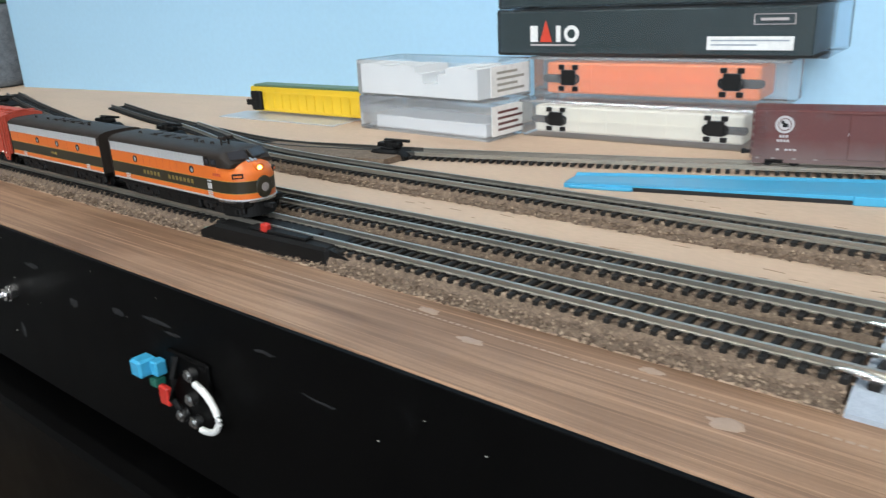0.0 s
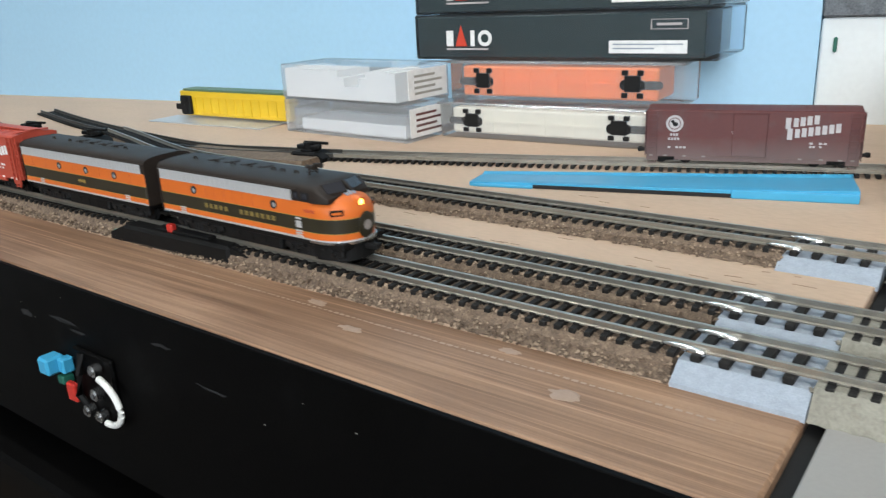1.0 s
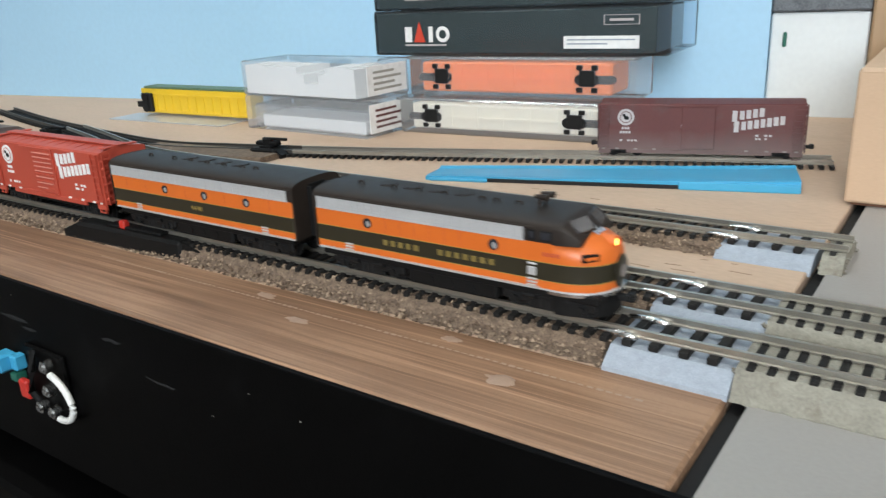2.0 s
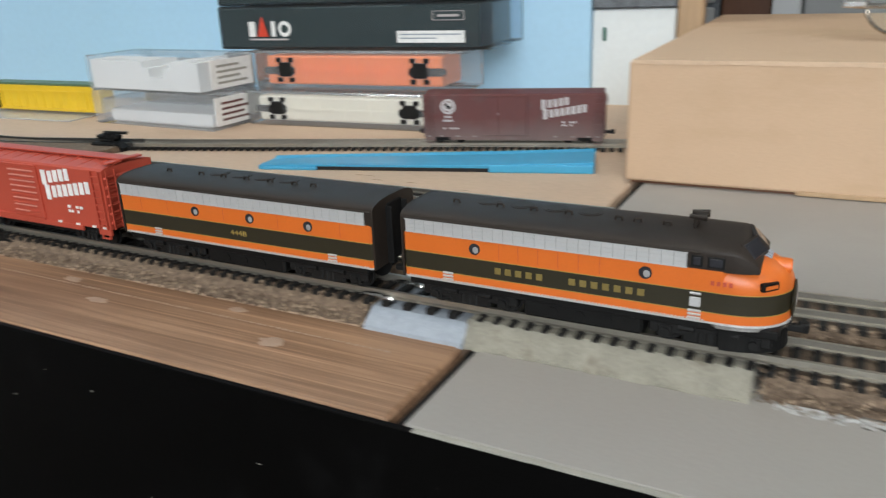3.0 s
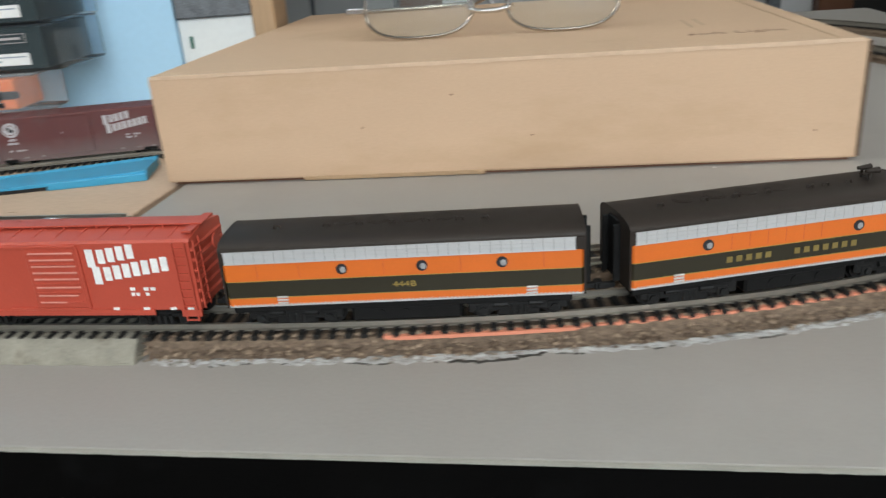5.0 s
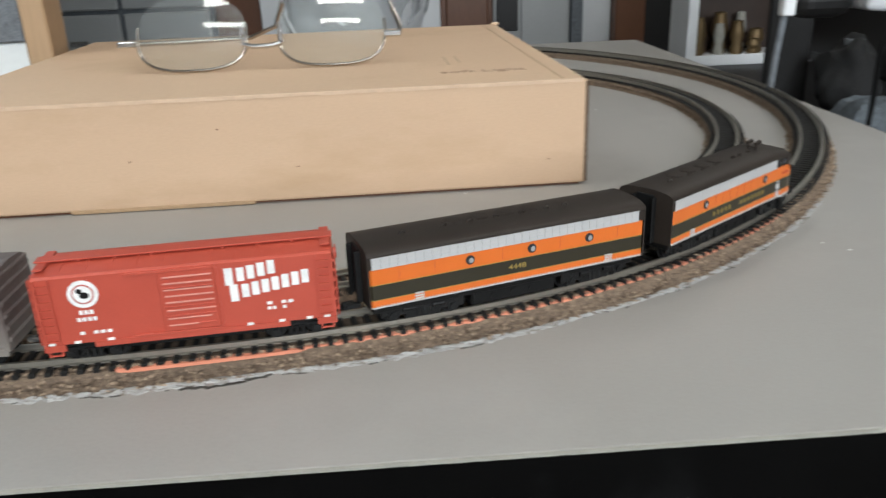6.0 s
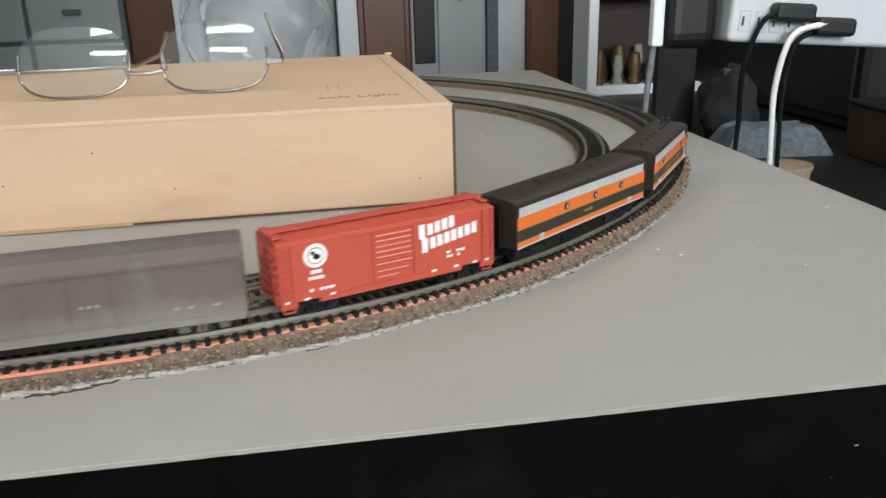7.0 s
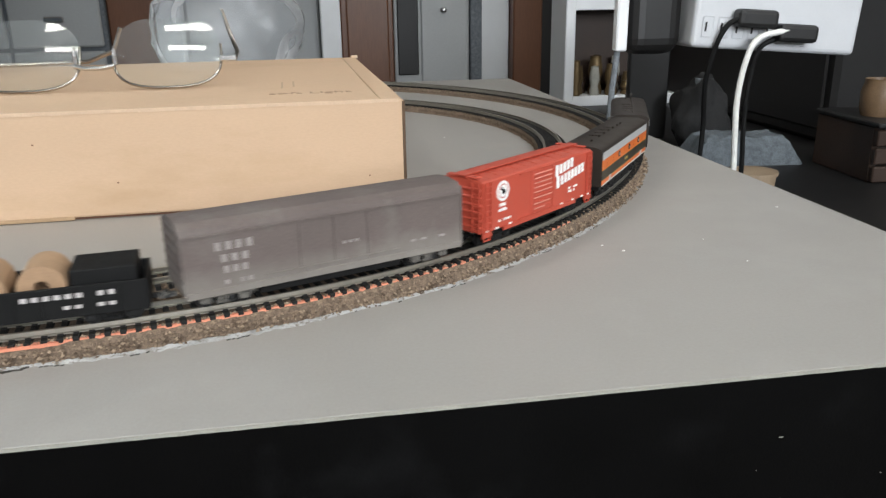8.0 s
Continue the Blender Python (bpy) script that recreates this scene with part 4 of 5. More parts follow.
def boxcar(label, L, paint, sign, sill=4.6, eave=24.6, peak=26.2, hw=9.2, rivets=True, ridge=True, group="box cars"):
    """A steel box car with ladders, sliding doors, roof ribs and trucks."""
    c = thing("box_car", label, "box car", group=group)
    h = L / 2
    prof = [(-hw, sill), (-hw, eave), (-hw + 0.8, eave + 0.5), (0, peak), (hw - 0.8, eave + 0.5), (hw, eave), (hw, sill)]
    part("body", loft(bmesh.new(), [[(x, y, z) for y, z in prof] for x in (-h, h)]), paint, c)
    bm = bmesh.new()
    for k in range(13):
        x = -h + L * k / 12
        loft(bm, [[(max(-h, min(h, x + dx)), y, z) for y, z in ((-hw + 0.6, eave + 0.45), (0, peak + 0.35), (hw - 0.6, eave + 0.45), (0, peak - 0.5))] for dx in (-0.35, 0.35)])
    part("roof_ribs", bm, paint, c)
    if ridge:
        bm = box(bmesh.new(), -h - 0.6, h + 0.6, -2.0, 2.0, peak + 0.4, peak + 0.8, 0.1)
        for k in range(9):
            x = -h + 1 + (L - 2) * k / 8
            box(bm, x - 0.3, x + 0.3, -1.7, 1.7, peak - 0.3, peak + 0.5)
        for e in (-1, 1):
            box(bm, e * (h - 1.4) - 1.2, e * (h - 1.4) + 1.2, -hw + 2.6, hw - 2.6, peak - 0.1, peak + 0.42, 0.1)
        part("running_board", bm, paint, c)
    for s in (-1, 1):
        bm = bmesh.new()
        box(bm, -6.8, 6.8, s * hw - 0.45, s * hw + 0.45, sill + 0.8, eave - 0.8, 0.2)
        d = part("door", bm, paint, c)
        for k in range(6 if rivets else 0):
            z = sill + 2.5 + k * (eave - sill - 5) / 5
            part("door_rib", box(bmesh.new(), -6.0, 6.0, s * hw - 0.75, s * hw + 0.75, z - 0.22, z + 0.22, 0.15), paint, d)
        bm = bmesh.new()
        for z in (sill + 0.5, eave - 0.5):
            box(bm, -14.5, 7.2, s * hw - 0.65, s * hw + 0.65, z - 0.3, z + 0.3, 0.1)
        box(bm, 6.9, 7.6, s * hw - 0.5, s * hw + 0.5, sill + 0.8, eave - 0.8)
        part("door_track", bm, paint, c)
        # sill tabs and corner stirrups
        bm = bmesh.new()
        box(bm, -h + 12, h - 12, s * hw - 0.35, s * hw + 0.35, sill - 1.3, sill + 0.2)
        for e in (-1, 1):
            box(bm, e * h - (0 if e < 0 else 5), e * h + (5 if e < 0 else 0), s * hw - 0.35, s * hw + 0.35, sill - 1.7, sill + 0.1)
            box(bm, e * (h - 2.5) - 1.6, e * (h - 2.5) + 1.6, s * hw - 0.35, s * hw + 0.35, sill - 3.0, sill - 2.6, 0.1)
            for q in (-1.5, 1.5):
                box(bm, e * (h - 2.5) + q - 0.2, e * (h - 2.5) + q + 0.2, s * hw - 0.35, s * hw + 0.35, sill - 3.0, sill)
        part("side_sill", bm, paint, c)
        # ladder of two stiles and rungs
        for e in (-1, 1):
            bm = bmesh.new()
            for q in (0.9, 4.1):
                box(bm, e * (h - q) - 0.18, e * (h - q) + 0.18, s * (hw + 0.5) - 0.25, s * (hw + 0.5) + 0.25, sill, eave)
            for k in range(8):
                z = sill + 1.2 + k * (eave - sill - 2) / 7.4
                box(bm, e * (h - 2.5) - 1.7, e * (h - 2.5) + 1.7, s * (hw + 0.5) - 0.2, s * (hw + 0.5) + 0.2, z - 0.2, z + 0.2)
            part("ladder", bm, paint, c)
        y = s * hw
        n = [0]
        for x in (-h + 8, -h + 16, -h + 24, h - 22, h - 14, h - 7, h - 2.5, -h + 2):
            bm = box(bmesh.new(), x - 0.75, x + 0.75, y - 0.4, y + 0.4, sill + 0.15, sill + 0.75)
            part("sill_mark", bm, sign, c)
    for e in (-1, 1):
        bm = bmesh.new()
        for k in range(6):
            z = sill + 2 + k * (eave - sill - 3) / 5.5
            box(bm, e * h - 0.5, e * h + 0.5, -hw + 0.4, hw - 0.4, z - 0.5, z + 0.5, 0.3)
        for q in (-hw + 1, -hw + 4):
            box(bm, e * (h + 0.7) - 0.2, e * (h + 0.7) + 0.2, q - 0.2, q + 0.2, sill, eave)
        for k in range(8):
            z = sill + 1 + k * (eave - sill - 2) / 7.4
            box(bm, e * (h + 0.7) - 0.2, e * (h + 0.7) + 0.2, -hw + 0.8, -hw + 4.2, z - 0.2, z + 0.2)
        part("end_panel", bm, paint, c)
        bm = cyl(bmesh.new(), e * (h + 1.2), 2.5, eave - 4, 1.9, 0.4, "x", 16)
        part("brake_wheel", bm, paint, c)
    part("underframe", box(bmesh.new(), -h + 2, h - 2, -8.2, 8.2, sill - 1.2, sill + 0.1, 0.2), "under", c)
    # wide black block added for the dark shadow under the car floor
    part("centre_sill", box(bmesh.new(), -h + 19, h - 19, -6.5, 6.5, max(1.2, sill - 3.8), sill - 1.1, 0.3), "under", c)
    for e in (-1, 1):
        bogie(c, e * (h - 11.0), 10.5, False)
        coupler(c, e * h, e, 4.2)
    return c


def road_name(parent, count, x0, step, y, z, sign):
    """A climbing line of plain bars in place of heavy capitals, the first one taller."""
    for k in range(count):
        x, zz, h = x0 + k * step, z + 0.16 * k * step, 4.6 if k == 0 else 3.6
        w = step * (0.9 if k else 0.98)
        if k == 0:
            x, zz = x - 0.4, zz - 0.5
        bm = box(bmesh.new(), x, x + w * 0.8, y - 0.12, y + 0.05, zz, zz + h)
        part("letter_bar", bm, sign, parent)


def sign_boxcar(c, L, sill, eave, sign, hw, at):
    """Emblem, road-name bars and small data bars on the side that is seen."""
    h = L / 2
    y = -hw - 0.1
    s = eave - sill
    herald(c, -h + 11.5, y, sill + s * 0.73, 3.6, "red" if sign == "white" else "maroon", sign)
    letters("data_row", 3, -h + 9.8, -h + 13.4, y, sill + s * 0.46, 1.1, sign, c, solid=True)
    letters("data_row", 4, -h + 9.0, -h + 14.0, y, sill + s * 0.37, 1.0, sign, c, solid=True)
    letters("data_row", 5, -h + 9, -h + 17, y, sill + s * 0.19, 0.8, sign, c, gaps=(1,), solid=True)
    road_name(c, 5, at + 0.3, 2.55, y, sill + s * 0.68, sign)
    road_name(c, 8, at + 1.2, 2.5, y, sill + s * 0.455, sign)
    letters("data_row", 4, at + 9.5, at + 16.5, y, sill + s * 0.34, 0.8, sign, c, gaps=(1,), solid=True)
    letters("data_row", 4, at + 9.5, at + 14.5, y, sill + s * 0.27, 0.8, sign, c, gaps=(2,), solid=True)


A_UNIT = f_unit("orange and dark green streamlined cab diesel with silver grilles", True)
B_UNIT = f_unit("orange and dark green cabless diesel booster unit", False)
RED_CAR = boxcar("bright red box car with white emblem and lettering bars", 72.0, "red", "white", sill=6.1, eave=23.7, peak=25.1)
sign_boxcar(RED_CAR, 72.0, 4.6, 24.6, "white", 9.2, 9.3)
# door ribs catching light: the highlight is put into their pale colour
for z, x in ((21.6, 6.2), (19.9, 6.2), (18.2, 6.2), (16.5, 6.2), (14.8, 6.2), (12.6, 6.2), (10.4, 5.0), (8.6, 1.5)):
    part("door_stripe", box(bmesh.new(), -5.6, x, -10.08, -9.5, z - 0.17, z + 0.17, 0.1), "rib_highlight", RED_CAR, "door rib painted pale where it catches light")


def grey_car():
    L, hw, sill, eave = 91.0, 9.4, 5.6, 24.5
    c = thing("long_box_car", "dusty grey-brown long box car with faded lettering bars", "box car")
    h = L / 2
    prof = [(-hw, sill), (-hw, eave - 1.5), (-hw + 0.6, eave), (-hw + 3, eave + 1.5), (0, eave + 2.1), (hw - 3, eave + 1.5), (hw - 0.6, eave), (hw, eave - 1.5), (hw, sill)]
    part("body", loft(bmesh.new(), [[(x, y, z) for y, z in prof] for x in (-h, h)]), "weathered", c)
    for s in (-1, 1):
        y = s * hw
        bm = bmesh.new()
        for x in (-h + 0.5, -11, 0, 11, h - 0.5):
            box(bm, x - 0.3, x + 0.3, y - 0.35, y + 0.35, sill + 0.3, eave - 1.6, 0.1)
        box(bm, -h, h, y - 0.4, y + 0.4, eave - 2.4, eave - 1.7, 0.1)
        box(bm, -22, 22, y - 0.4, y + 0.4, sill + 2.0, sill + 2.6, 0.1)
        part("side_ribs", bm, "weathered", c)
        bm = box(bmesh.new(), -h + 0.5, h - 0.5, y - 0.45, y + 0.45, sill - 1.2, sill + 0.9, 0.2)
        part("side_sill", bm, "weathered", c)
    letters("road_bars", 4, -36, -24, -hw - 0.1, 17.5, 2.4, "ghost", c)
    letters("road_bars", 3, -34.5, -25.5, -hw - 0.1, 14.0, 2.2, "ghost", c)
    letters("road_bars", 3, -34, -26, -hw - 0.1, 10.8, 2.0, "ghost", c)
    letters("road_bars", 4, -34, -25, -hw - 0.1, 7.4, 1.2, "ghost", c, gaps=(1,))
    letters("data_bars", 3, 2.5, 8.5, -hw - 0.1, 13.0, 0.8, "ghost", c)
    letters("data_bars", 4, 26, 40, -hw - 0.1, 9.4, 0.7, "ghost", c, gaps=(2,))
    part("underframe", box(bmesh.new(), -h + 2, h - 2, -8.6, 8.6, 4.2, 5.7, 0.2), "under", c)
    # black filler below the floor, standing for the shadow between the trucks
    part("centre_sill", box(bmesh.new(), -h + 22, h - 22, -7.0, 7.0, 1.4, 4.2, 0.3), "under", c)
    for e in (-1, 1):
        bogie(c, e * (h - 12.5), 11, False, "dusty_truck")
        coupler(c, e * h, e, 4.2, "dusty_truck")
        for k in range(6):
            part("end_rib", box(bmesh.new(), e * h - 0.4, e * h + 0.4, -hw + 0.6, hw - 0.6, sill + 2 + k * 3.2, sill + 3.4 + k * 3.2, 0.3), "weathered", c)
    return c


def gondola():
    L, hw = 66.0, 9.2
    h = L / 2
    c = thing("gondola_car", "black gondola car carrying tan wound rolls", "gondola")
    bm = bmesh.new()
    box(bm, -h, h, -hw, hw, 4.4, 6.0, 0.2)
    for s in (-1, 1):
        box(bm, -h, h, s * hw - 0.5, s * hw + 0.5, 4.0, 12.6, 0.2)
        for k in range(11):
            x = -h + L * k / 10
            box(bm, x - 0.4, x + 0.4, s * hw - 0.9, s * hw + 0.9, 4.2, 12.4, 0.1)
    for e in (-1, 1):
        box(bm, e * h - 0.5, e * h + 0.5, -hw, hw, 4.4, 12.6, 0.2)
    part("body", bm, "under", c)
    part("crate", box(bmesh.new(), 14, h - 2, -7.5, 7.5, 6.0, 16.2, 0.3), "under", c, "black load block")
    for k, x in enumerate((7.0, -7.5, -21.0)):
        bm = bmesh.new()
        bmesh.ops.create_cone(bm, cap_ends=False, segments=28, radius1=6.1, radius2=6.1, depth=14, matrix=Matrix.Translation((x, 0, 12.2)) @ Matrix.Rotation(math.pi / 2, 4, "X"))
        for s in (-1, 1):
            rin = [bm.verts.new((x + 2.0 * math.cos(a), s * 7, 12.2 + 2.0 * math.sin(a))) for a in [2 * math.pi * i / 28 for i in range(28)]]
            rout = [bm.verts.new((x + 6.1 * math.cos(a), s * 7, 12.2 + 6.1 * math.sin(a))) for a in [2 * math.pi * i / 28 for i in range(28)]]
            rdeep = [bm.verts.new((x + 2.0 * math.cos(a), s * 1, 12.2 + 2.0 * math.sin(a))) for a in [2 * math.pi * i / 28 for i in range(28)]]
            for i in range(28):
                j = (i + 1) % 28
                bm.faces.new((rin[i], rin[j], rout[j], rout[i]))
                bm.faces.new((rin[i], rin[j], rdeep[j], rdeep[i]))
        part("wound_roll", bm, "roll_brown", c, "brown wound roll with a dark core hole")
    letters("side_bars", 9, 2, 26, -hw - 0.9, 9.6, 1.3, "dim_white", c, gaps=(6,))
    letters("side_bars", 5, 12, 26, -hw - 0.9, 6.6, 1.0, "dim_white", c, gaps=(2,))
    for e in (-1, 1):
        bogie(c, e * (h - 10), 10.5, False)
        coupler(c, e * h, e, 4.2)
    return c


GREY_CAR = grey_car()
GONDOLA = gondola()


# ---- things on the plywood ----
dark_car = boxcar("weathered maroon box car standing on the siding", 84.0, "maroon", "ghost", sill=3.2, eave=23.0, peak=24.2, ridge=False, rivets=False)
sign_boxcar(dark_car, 84.0, 3.2, 23.0, "dim_white", 9.2, 13.6)
letters("data_row", 6, -7, 3, -9.3, 13.6, 1.2, "dim_white", dark_car, solid=True)
dark_car.matrix_basis = mm(-72.0, 235.0, 3.3, rz=15.3)


def rerailer():
    """Blue plastic re-railing ramp: a long wedge with a raised rim and a stepped cut."""
    r = thing("rerailing_ramp", "bright blue plastic re-railing ramp lying on the plywood", "ramp", mm(-166, 158, -0.3, rz=15.6))
    bm = bmesh.new()
    L = 150.0
    rings = []
    for x, h0, h1 in ((0, 1.7, 1.5), (22, 2.3, 1.9), (60, 2.5, 2.3), (110, 3.2, 3.2), (L, 4.6, 4.6)):
        w = 21 + 6 * min(1, x / 90)
        rings.append([(x, 0, 0), (x, 0.0, h0), (x, 3.0, h0 + 0.1), (x, w - 3, h1 - 0.7), (x, w, h1), (x, w, 0)])
    loft(bm, rings)
    part("ramp_body", bm, "blue", r)
    # solid black strip on the front: the undercut's shade put into colour
    bm = box(bmesh.new(), 28, 106, -0.35, 4, 0.0, 1.6, 0.1)
    part("shadow_slot", bm, "gap", r, "black strip painted for the shade of an undercut")
    for x0, x1 in ((2, 28), (106, 150)):
        part("side_lip", box(bmesh.new(), x0, x1, -1.2, 0.6, 0, 1.2 + x0 * 0.02, 0.3), "blue", r)
    return r


rerailer()


def shell_case(label, x, y, z, rz, L, W, H, inside):
    """A clear plastic case with a model's underside and trucks showing inside."""
    c = thing("clear_case", label, "plastic case", mm(x, y, z, rz=rz), group="model cases")
    bm = bmesh.new()
    box(bm, 0, L, 0, W, 0, H, 1.2)
    part("shell", bm, "clear", c)
    bm = box(bmesh.new(), -1.2, L + 1.2, -1.2, W + 1.2, H * 0.96, H + 0.6, 0.4)
    part("lid_rim", bm, "clear", c)
    bm = box(bmesh.new(), 8, L - 12, 1.0, W - 4, 3, H - 2.5, 1.0)
    for k in range(7):
        box(bm, 18 + k * (L - 36) / 6.0 - 0.3, 18 + k * (L - 36) / 6.0 + 0.3, 0.6, 1.4, 4, H - 4)
    box(bm, 24, L - 24, 0.4, 1.6, H * 0.47, H * 0.53)
    part("model_floor", bm, inside, c, "plain moulded car floor")
    for e in (0, 1):
        x0 = 21 if e == 0 else L - 25
        bm = bmesh.new()
        box(bm, x0 - 4.2, x0 + 4.2, -0.2, 2.5, H * 0.34, H * 0.72, 0.4)
        for q in (-4.0, 4.0):
            cyl(bm, x0 + q, 0.6, H * 0.5, 2.6, 1.2, "y", 14)
            for zz in (0.2, 0.72):
                box(bm, x0 + q - 1.6, x0 + q + 1.6, -0.3, 2, H * zz, H * (zz + 0.12), 0.3)
        d = -1 if e == 0 else 1
        box(bm, min(x0 + d * 5, x0 + d * 13), max(x0 + d * 5, x0 + d * 13), 0.4, 2.2, H * 0.40, H * 0.60, 0.3)
        cyl(bm, x0 + d * 13, 1.3, H * 0.5, 2.0, 1.8, "y", 10)
        part("truck", bm, "truck", c, "black plastic truck and coupler")
    return c


shell_case("clear case holding a cream car, trucks towards the front", -247, 246, -0.3, 4.5, 131, 32, 19.5, "cream")
shell_case("clear case holding an orange car, trucks towards the front", -243, 252, 19.9, 4.5, 131, 32, 21.5, "orange_car")


def book_box(z, dx):
    """A long dark printed case in a bluish clear sleeve."""
    b = thing("model_box", "dark green printed model box in a clear bluish sleeve", "box", mm(-268 + dx, 254, z, rz=4.6), group="model boxes")
    part("carton", box(bmesh.new(), 1.5, 164, 0.8, 52, 1.0, 23, 0.6), "box_green", b)
    part("sleeve", box(bmesh.new(), 0, 171, -0.4, 54, 0, 24.2, 1.0), "sleeve", b, "clear bluish plastic sleeve")
    part("logo_block", box(bmesh.new(), 21.5, 26.0, -0.75, -0.45, 7.2, 15.6), "white", b, "plain white logo block")
    part("logo_block", box(bmesh.new(), 37.0, 39.6, -0.75, -0.45, 7.2, 15.6), "white", b, "plain white logo block")
    disc = part("logo_disc", cyl(bmesh.new(), 46.0, -0.6, 11.4, 4.3, 0.3, "y", 28), "white", b, "white logo disc")
    part("logo_disc_centre", cyl(bmesh.new(), 46.0, -0.68, 11.4, 2.3, 0.3, "y", 24), "box_green", disc)
    bm = loft(bmesh.new(), [[(x, y, z2) for x, z2 in ((27.4, 7.2), (31.0, 18.4), (34.6, 7.2))] for y in (-0.85, -0.46)])
    part("logo_triangle", bm, "logo_red", b, "red triangular logo shape")
    part("caption_bar", box(bmesh.new(), 21.5, 48, -0.75, -0.45, 5.2, 6.1), "dim_white", b)
    part("price_label", box(bmesh.new(), 117, 156, -0.75, -0.45, 3.6, 9.8), "white", b, "white paper label")
    bm = bmesh.new()
    for k in range(2):
        box(bm, 119, 154 - k * 14, -0.85, -0.7, 7.6 - k * 2, 8.3 - k * 2)
    part("label_bars", bm, "slab", b)
    bm = bmesh.new()
    for x0, x1, z0, z1 in ((138, 156, 19.5, 19.8), (138, 156, 15.0, 15.3), (138, 138.4, 15, 19.8), (155.6, 156, 15, 19.8)):
        box(bm, x0, x1, -0.75, -0.45, z0, z1)
    box(bm, 141, 153, -0.75, -0.45, 16.8, 18.0)
    part("scale_mark", bm, "dim_white", b)
    return b


book_box(42.2, 0)
book_box(66.6, 1)


def foam_box(z, dx, tray):
    b = thing("clear_box", "clear plastic box with a white foam tray and paper label" if tray else "cloudy clear plastic box with a paper end label", "plastic box",
              mm(-350 + dx, 222, z, rz=-1.5), group="clear boxes")
    part("shell", box(bmesh.new(), 0, 100, 0, 40, 0, 20.5, 1.0), "clear", b)
    if tray:
        bm = bmesh.new()
        n = 16
        for k in range(n):
            x0, x1 = 2 + k * 90 / n, 2 + (k + 1) * 90 / n
            u = (k + 0.5) / n
            h = 17.5 - 9.5 * math.exp(-((u - 0.62) / 0.10) ** 2) + 0.8 * math.sin(u * 17)
            box(bm, x0, x1 + 0.01, 2, 30, 1, h)
        part("foam_tray", bm, "tray", b)
    else:
        part("inner_tray", box(bmesh.new(), 3, 95, 4, 36, 1, 15, 1.5), "clear", b)
        part("paper_insert", box(bmesh.new(), 6, 92, 8, 34, 0.8, 8, 0.6), "tray", b)
    lab = part("end_label", box(bmesh.new(), 100.05, 100.5, 3, 37, 2.5, 18.5), "white", b, "white paper label with print bars")
    bm = bmesh.new()
    for k in range(4):
        box(bm, 100.4, 100.7, 8, 32 - 6 * (k % 2), 5 + k * 3.1, 6.3 + k * 3.1)
    part("print_bars", bm, "dust" if tray else "maroon", lab)
    return b


foam_box(-0.2, 0, False)
foam_box(20.6, 0, True)
for k in (0,):
    y = thing("yellow_car_shell", "yellow gondola car lying on its side with a black truck", "model car", mm(-470, 232, 2.2, rz=3))
    part("car_side", box(bmesh.new(), 0, 108, 0, 12, 0, 17, 0.5), "yellow_car", y)
    bm = bmesh.new()
    for q in range(12):
        box(bm, 16 + q * 8 - 0.4, 16 + q * 8 + 0.4, -0.7, 0.2, 2, 13)
    box(bm, 14, 108, -0.8, 0.2, 1.0, 2.0)
    box(bm, 14, 108, -0.8, 0.2, 12.6, 13.6)
    part("side_ribs", bm, "yellow_car", y)
    part("top_edge", box(bmesh.new(), 4, 108, 0, 12, 17, 18.6, 0.3), "gn_green", y, "dull green upper edge")
    bm = bmesh.new()
    box(bm, 3, 13, -3, 0, 1, 14, 0.6)
    for q in (4, 11):
        cyl(bm, 7, -2, q, 3.2, 3, "y", 14)
    box(bm, -3, 4, -2.4, -0.6, 4, 8, 0.3)
    part("truck", bm, "truck", y, "black plastic truck")
    bag = thing("plastic_sheet", "flat clear plastic sheet on the plywood", "plastic sheet", mm(-480, 210, 0, rz=4))
    part("sheet", box(bmesh.new(), 0, 110, 0, 26, -0.2, 0.6, 0.2), "milky", bag)


def switch_machine(label, x, y, z, rz, L, red, back=6, top=4.2):
    s = thing("switch_machine", label, "switch machine", mm(x, y, z, rz=rz), group="switch machines")
    bm = bmesh.new()
    box(bm, 0, L, -6, back, 0, top, 1.0)
    loft(bm, [[(x0, -5, 0), (x0, -5, h), (x0, 5, h), (x0, 5, 0)] for x0, h in ((L - 0.1, top * 0.94), (L + L * 0.28, top * 0.4))])
    loft(bm, [[(x0, -5, 0), (x0, -5, h), (x0, 5, h), (x0, 5, 0)] for x0, h in ((-L * 0.16, top * 0.4), (0.1, top * 0.94))])
    part("housing", bm, "under", s)
    bm = bmesh.new()
    box(bm, L * 0.3, L * 0.8, -4.2, 4.2, top, top + 1.0, 0.3)
    part("cover", bm, "under", s)
    if red:
        part("throw_lever", box(bmesh.new(), L * 0.42, L * 0.42 + 3, -4.5, -2.0, top, top + 3.0, 0.5), "red_plastic", s, "red plastic throw lever")
        part("end_tab", box(bmesh.new(), -L * 0.15, -L * 0.15 + 2, -4.5, -2.0, 0.8, 3.4, 0.4), "teal", s, "small green tab")
    else:
        bm = bmesh.new()
        cyl(bm, L * 0.5, 0, top + 2.0, 3.0, 4.5, "z", 12)
        box(bm, L * 0.05, L * 0.95, -2.2, 2.2, top + 0.8, top + 3.0, 0.5)
        box(bm, L * 0.3, L * 1.3, -0.9, 0.9, top + 3.4, top + 4.8, 0.3)
        part("throw_stand", bm, "under", s)
    return s


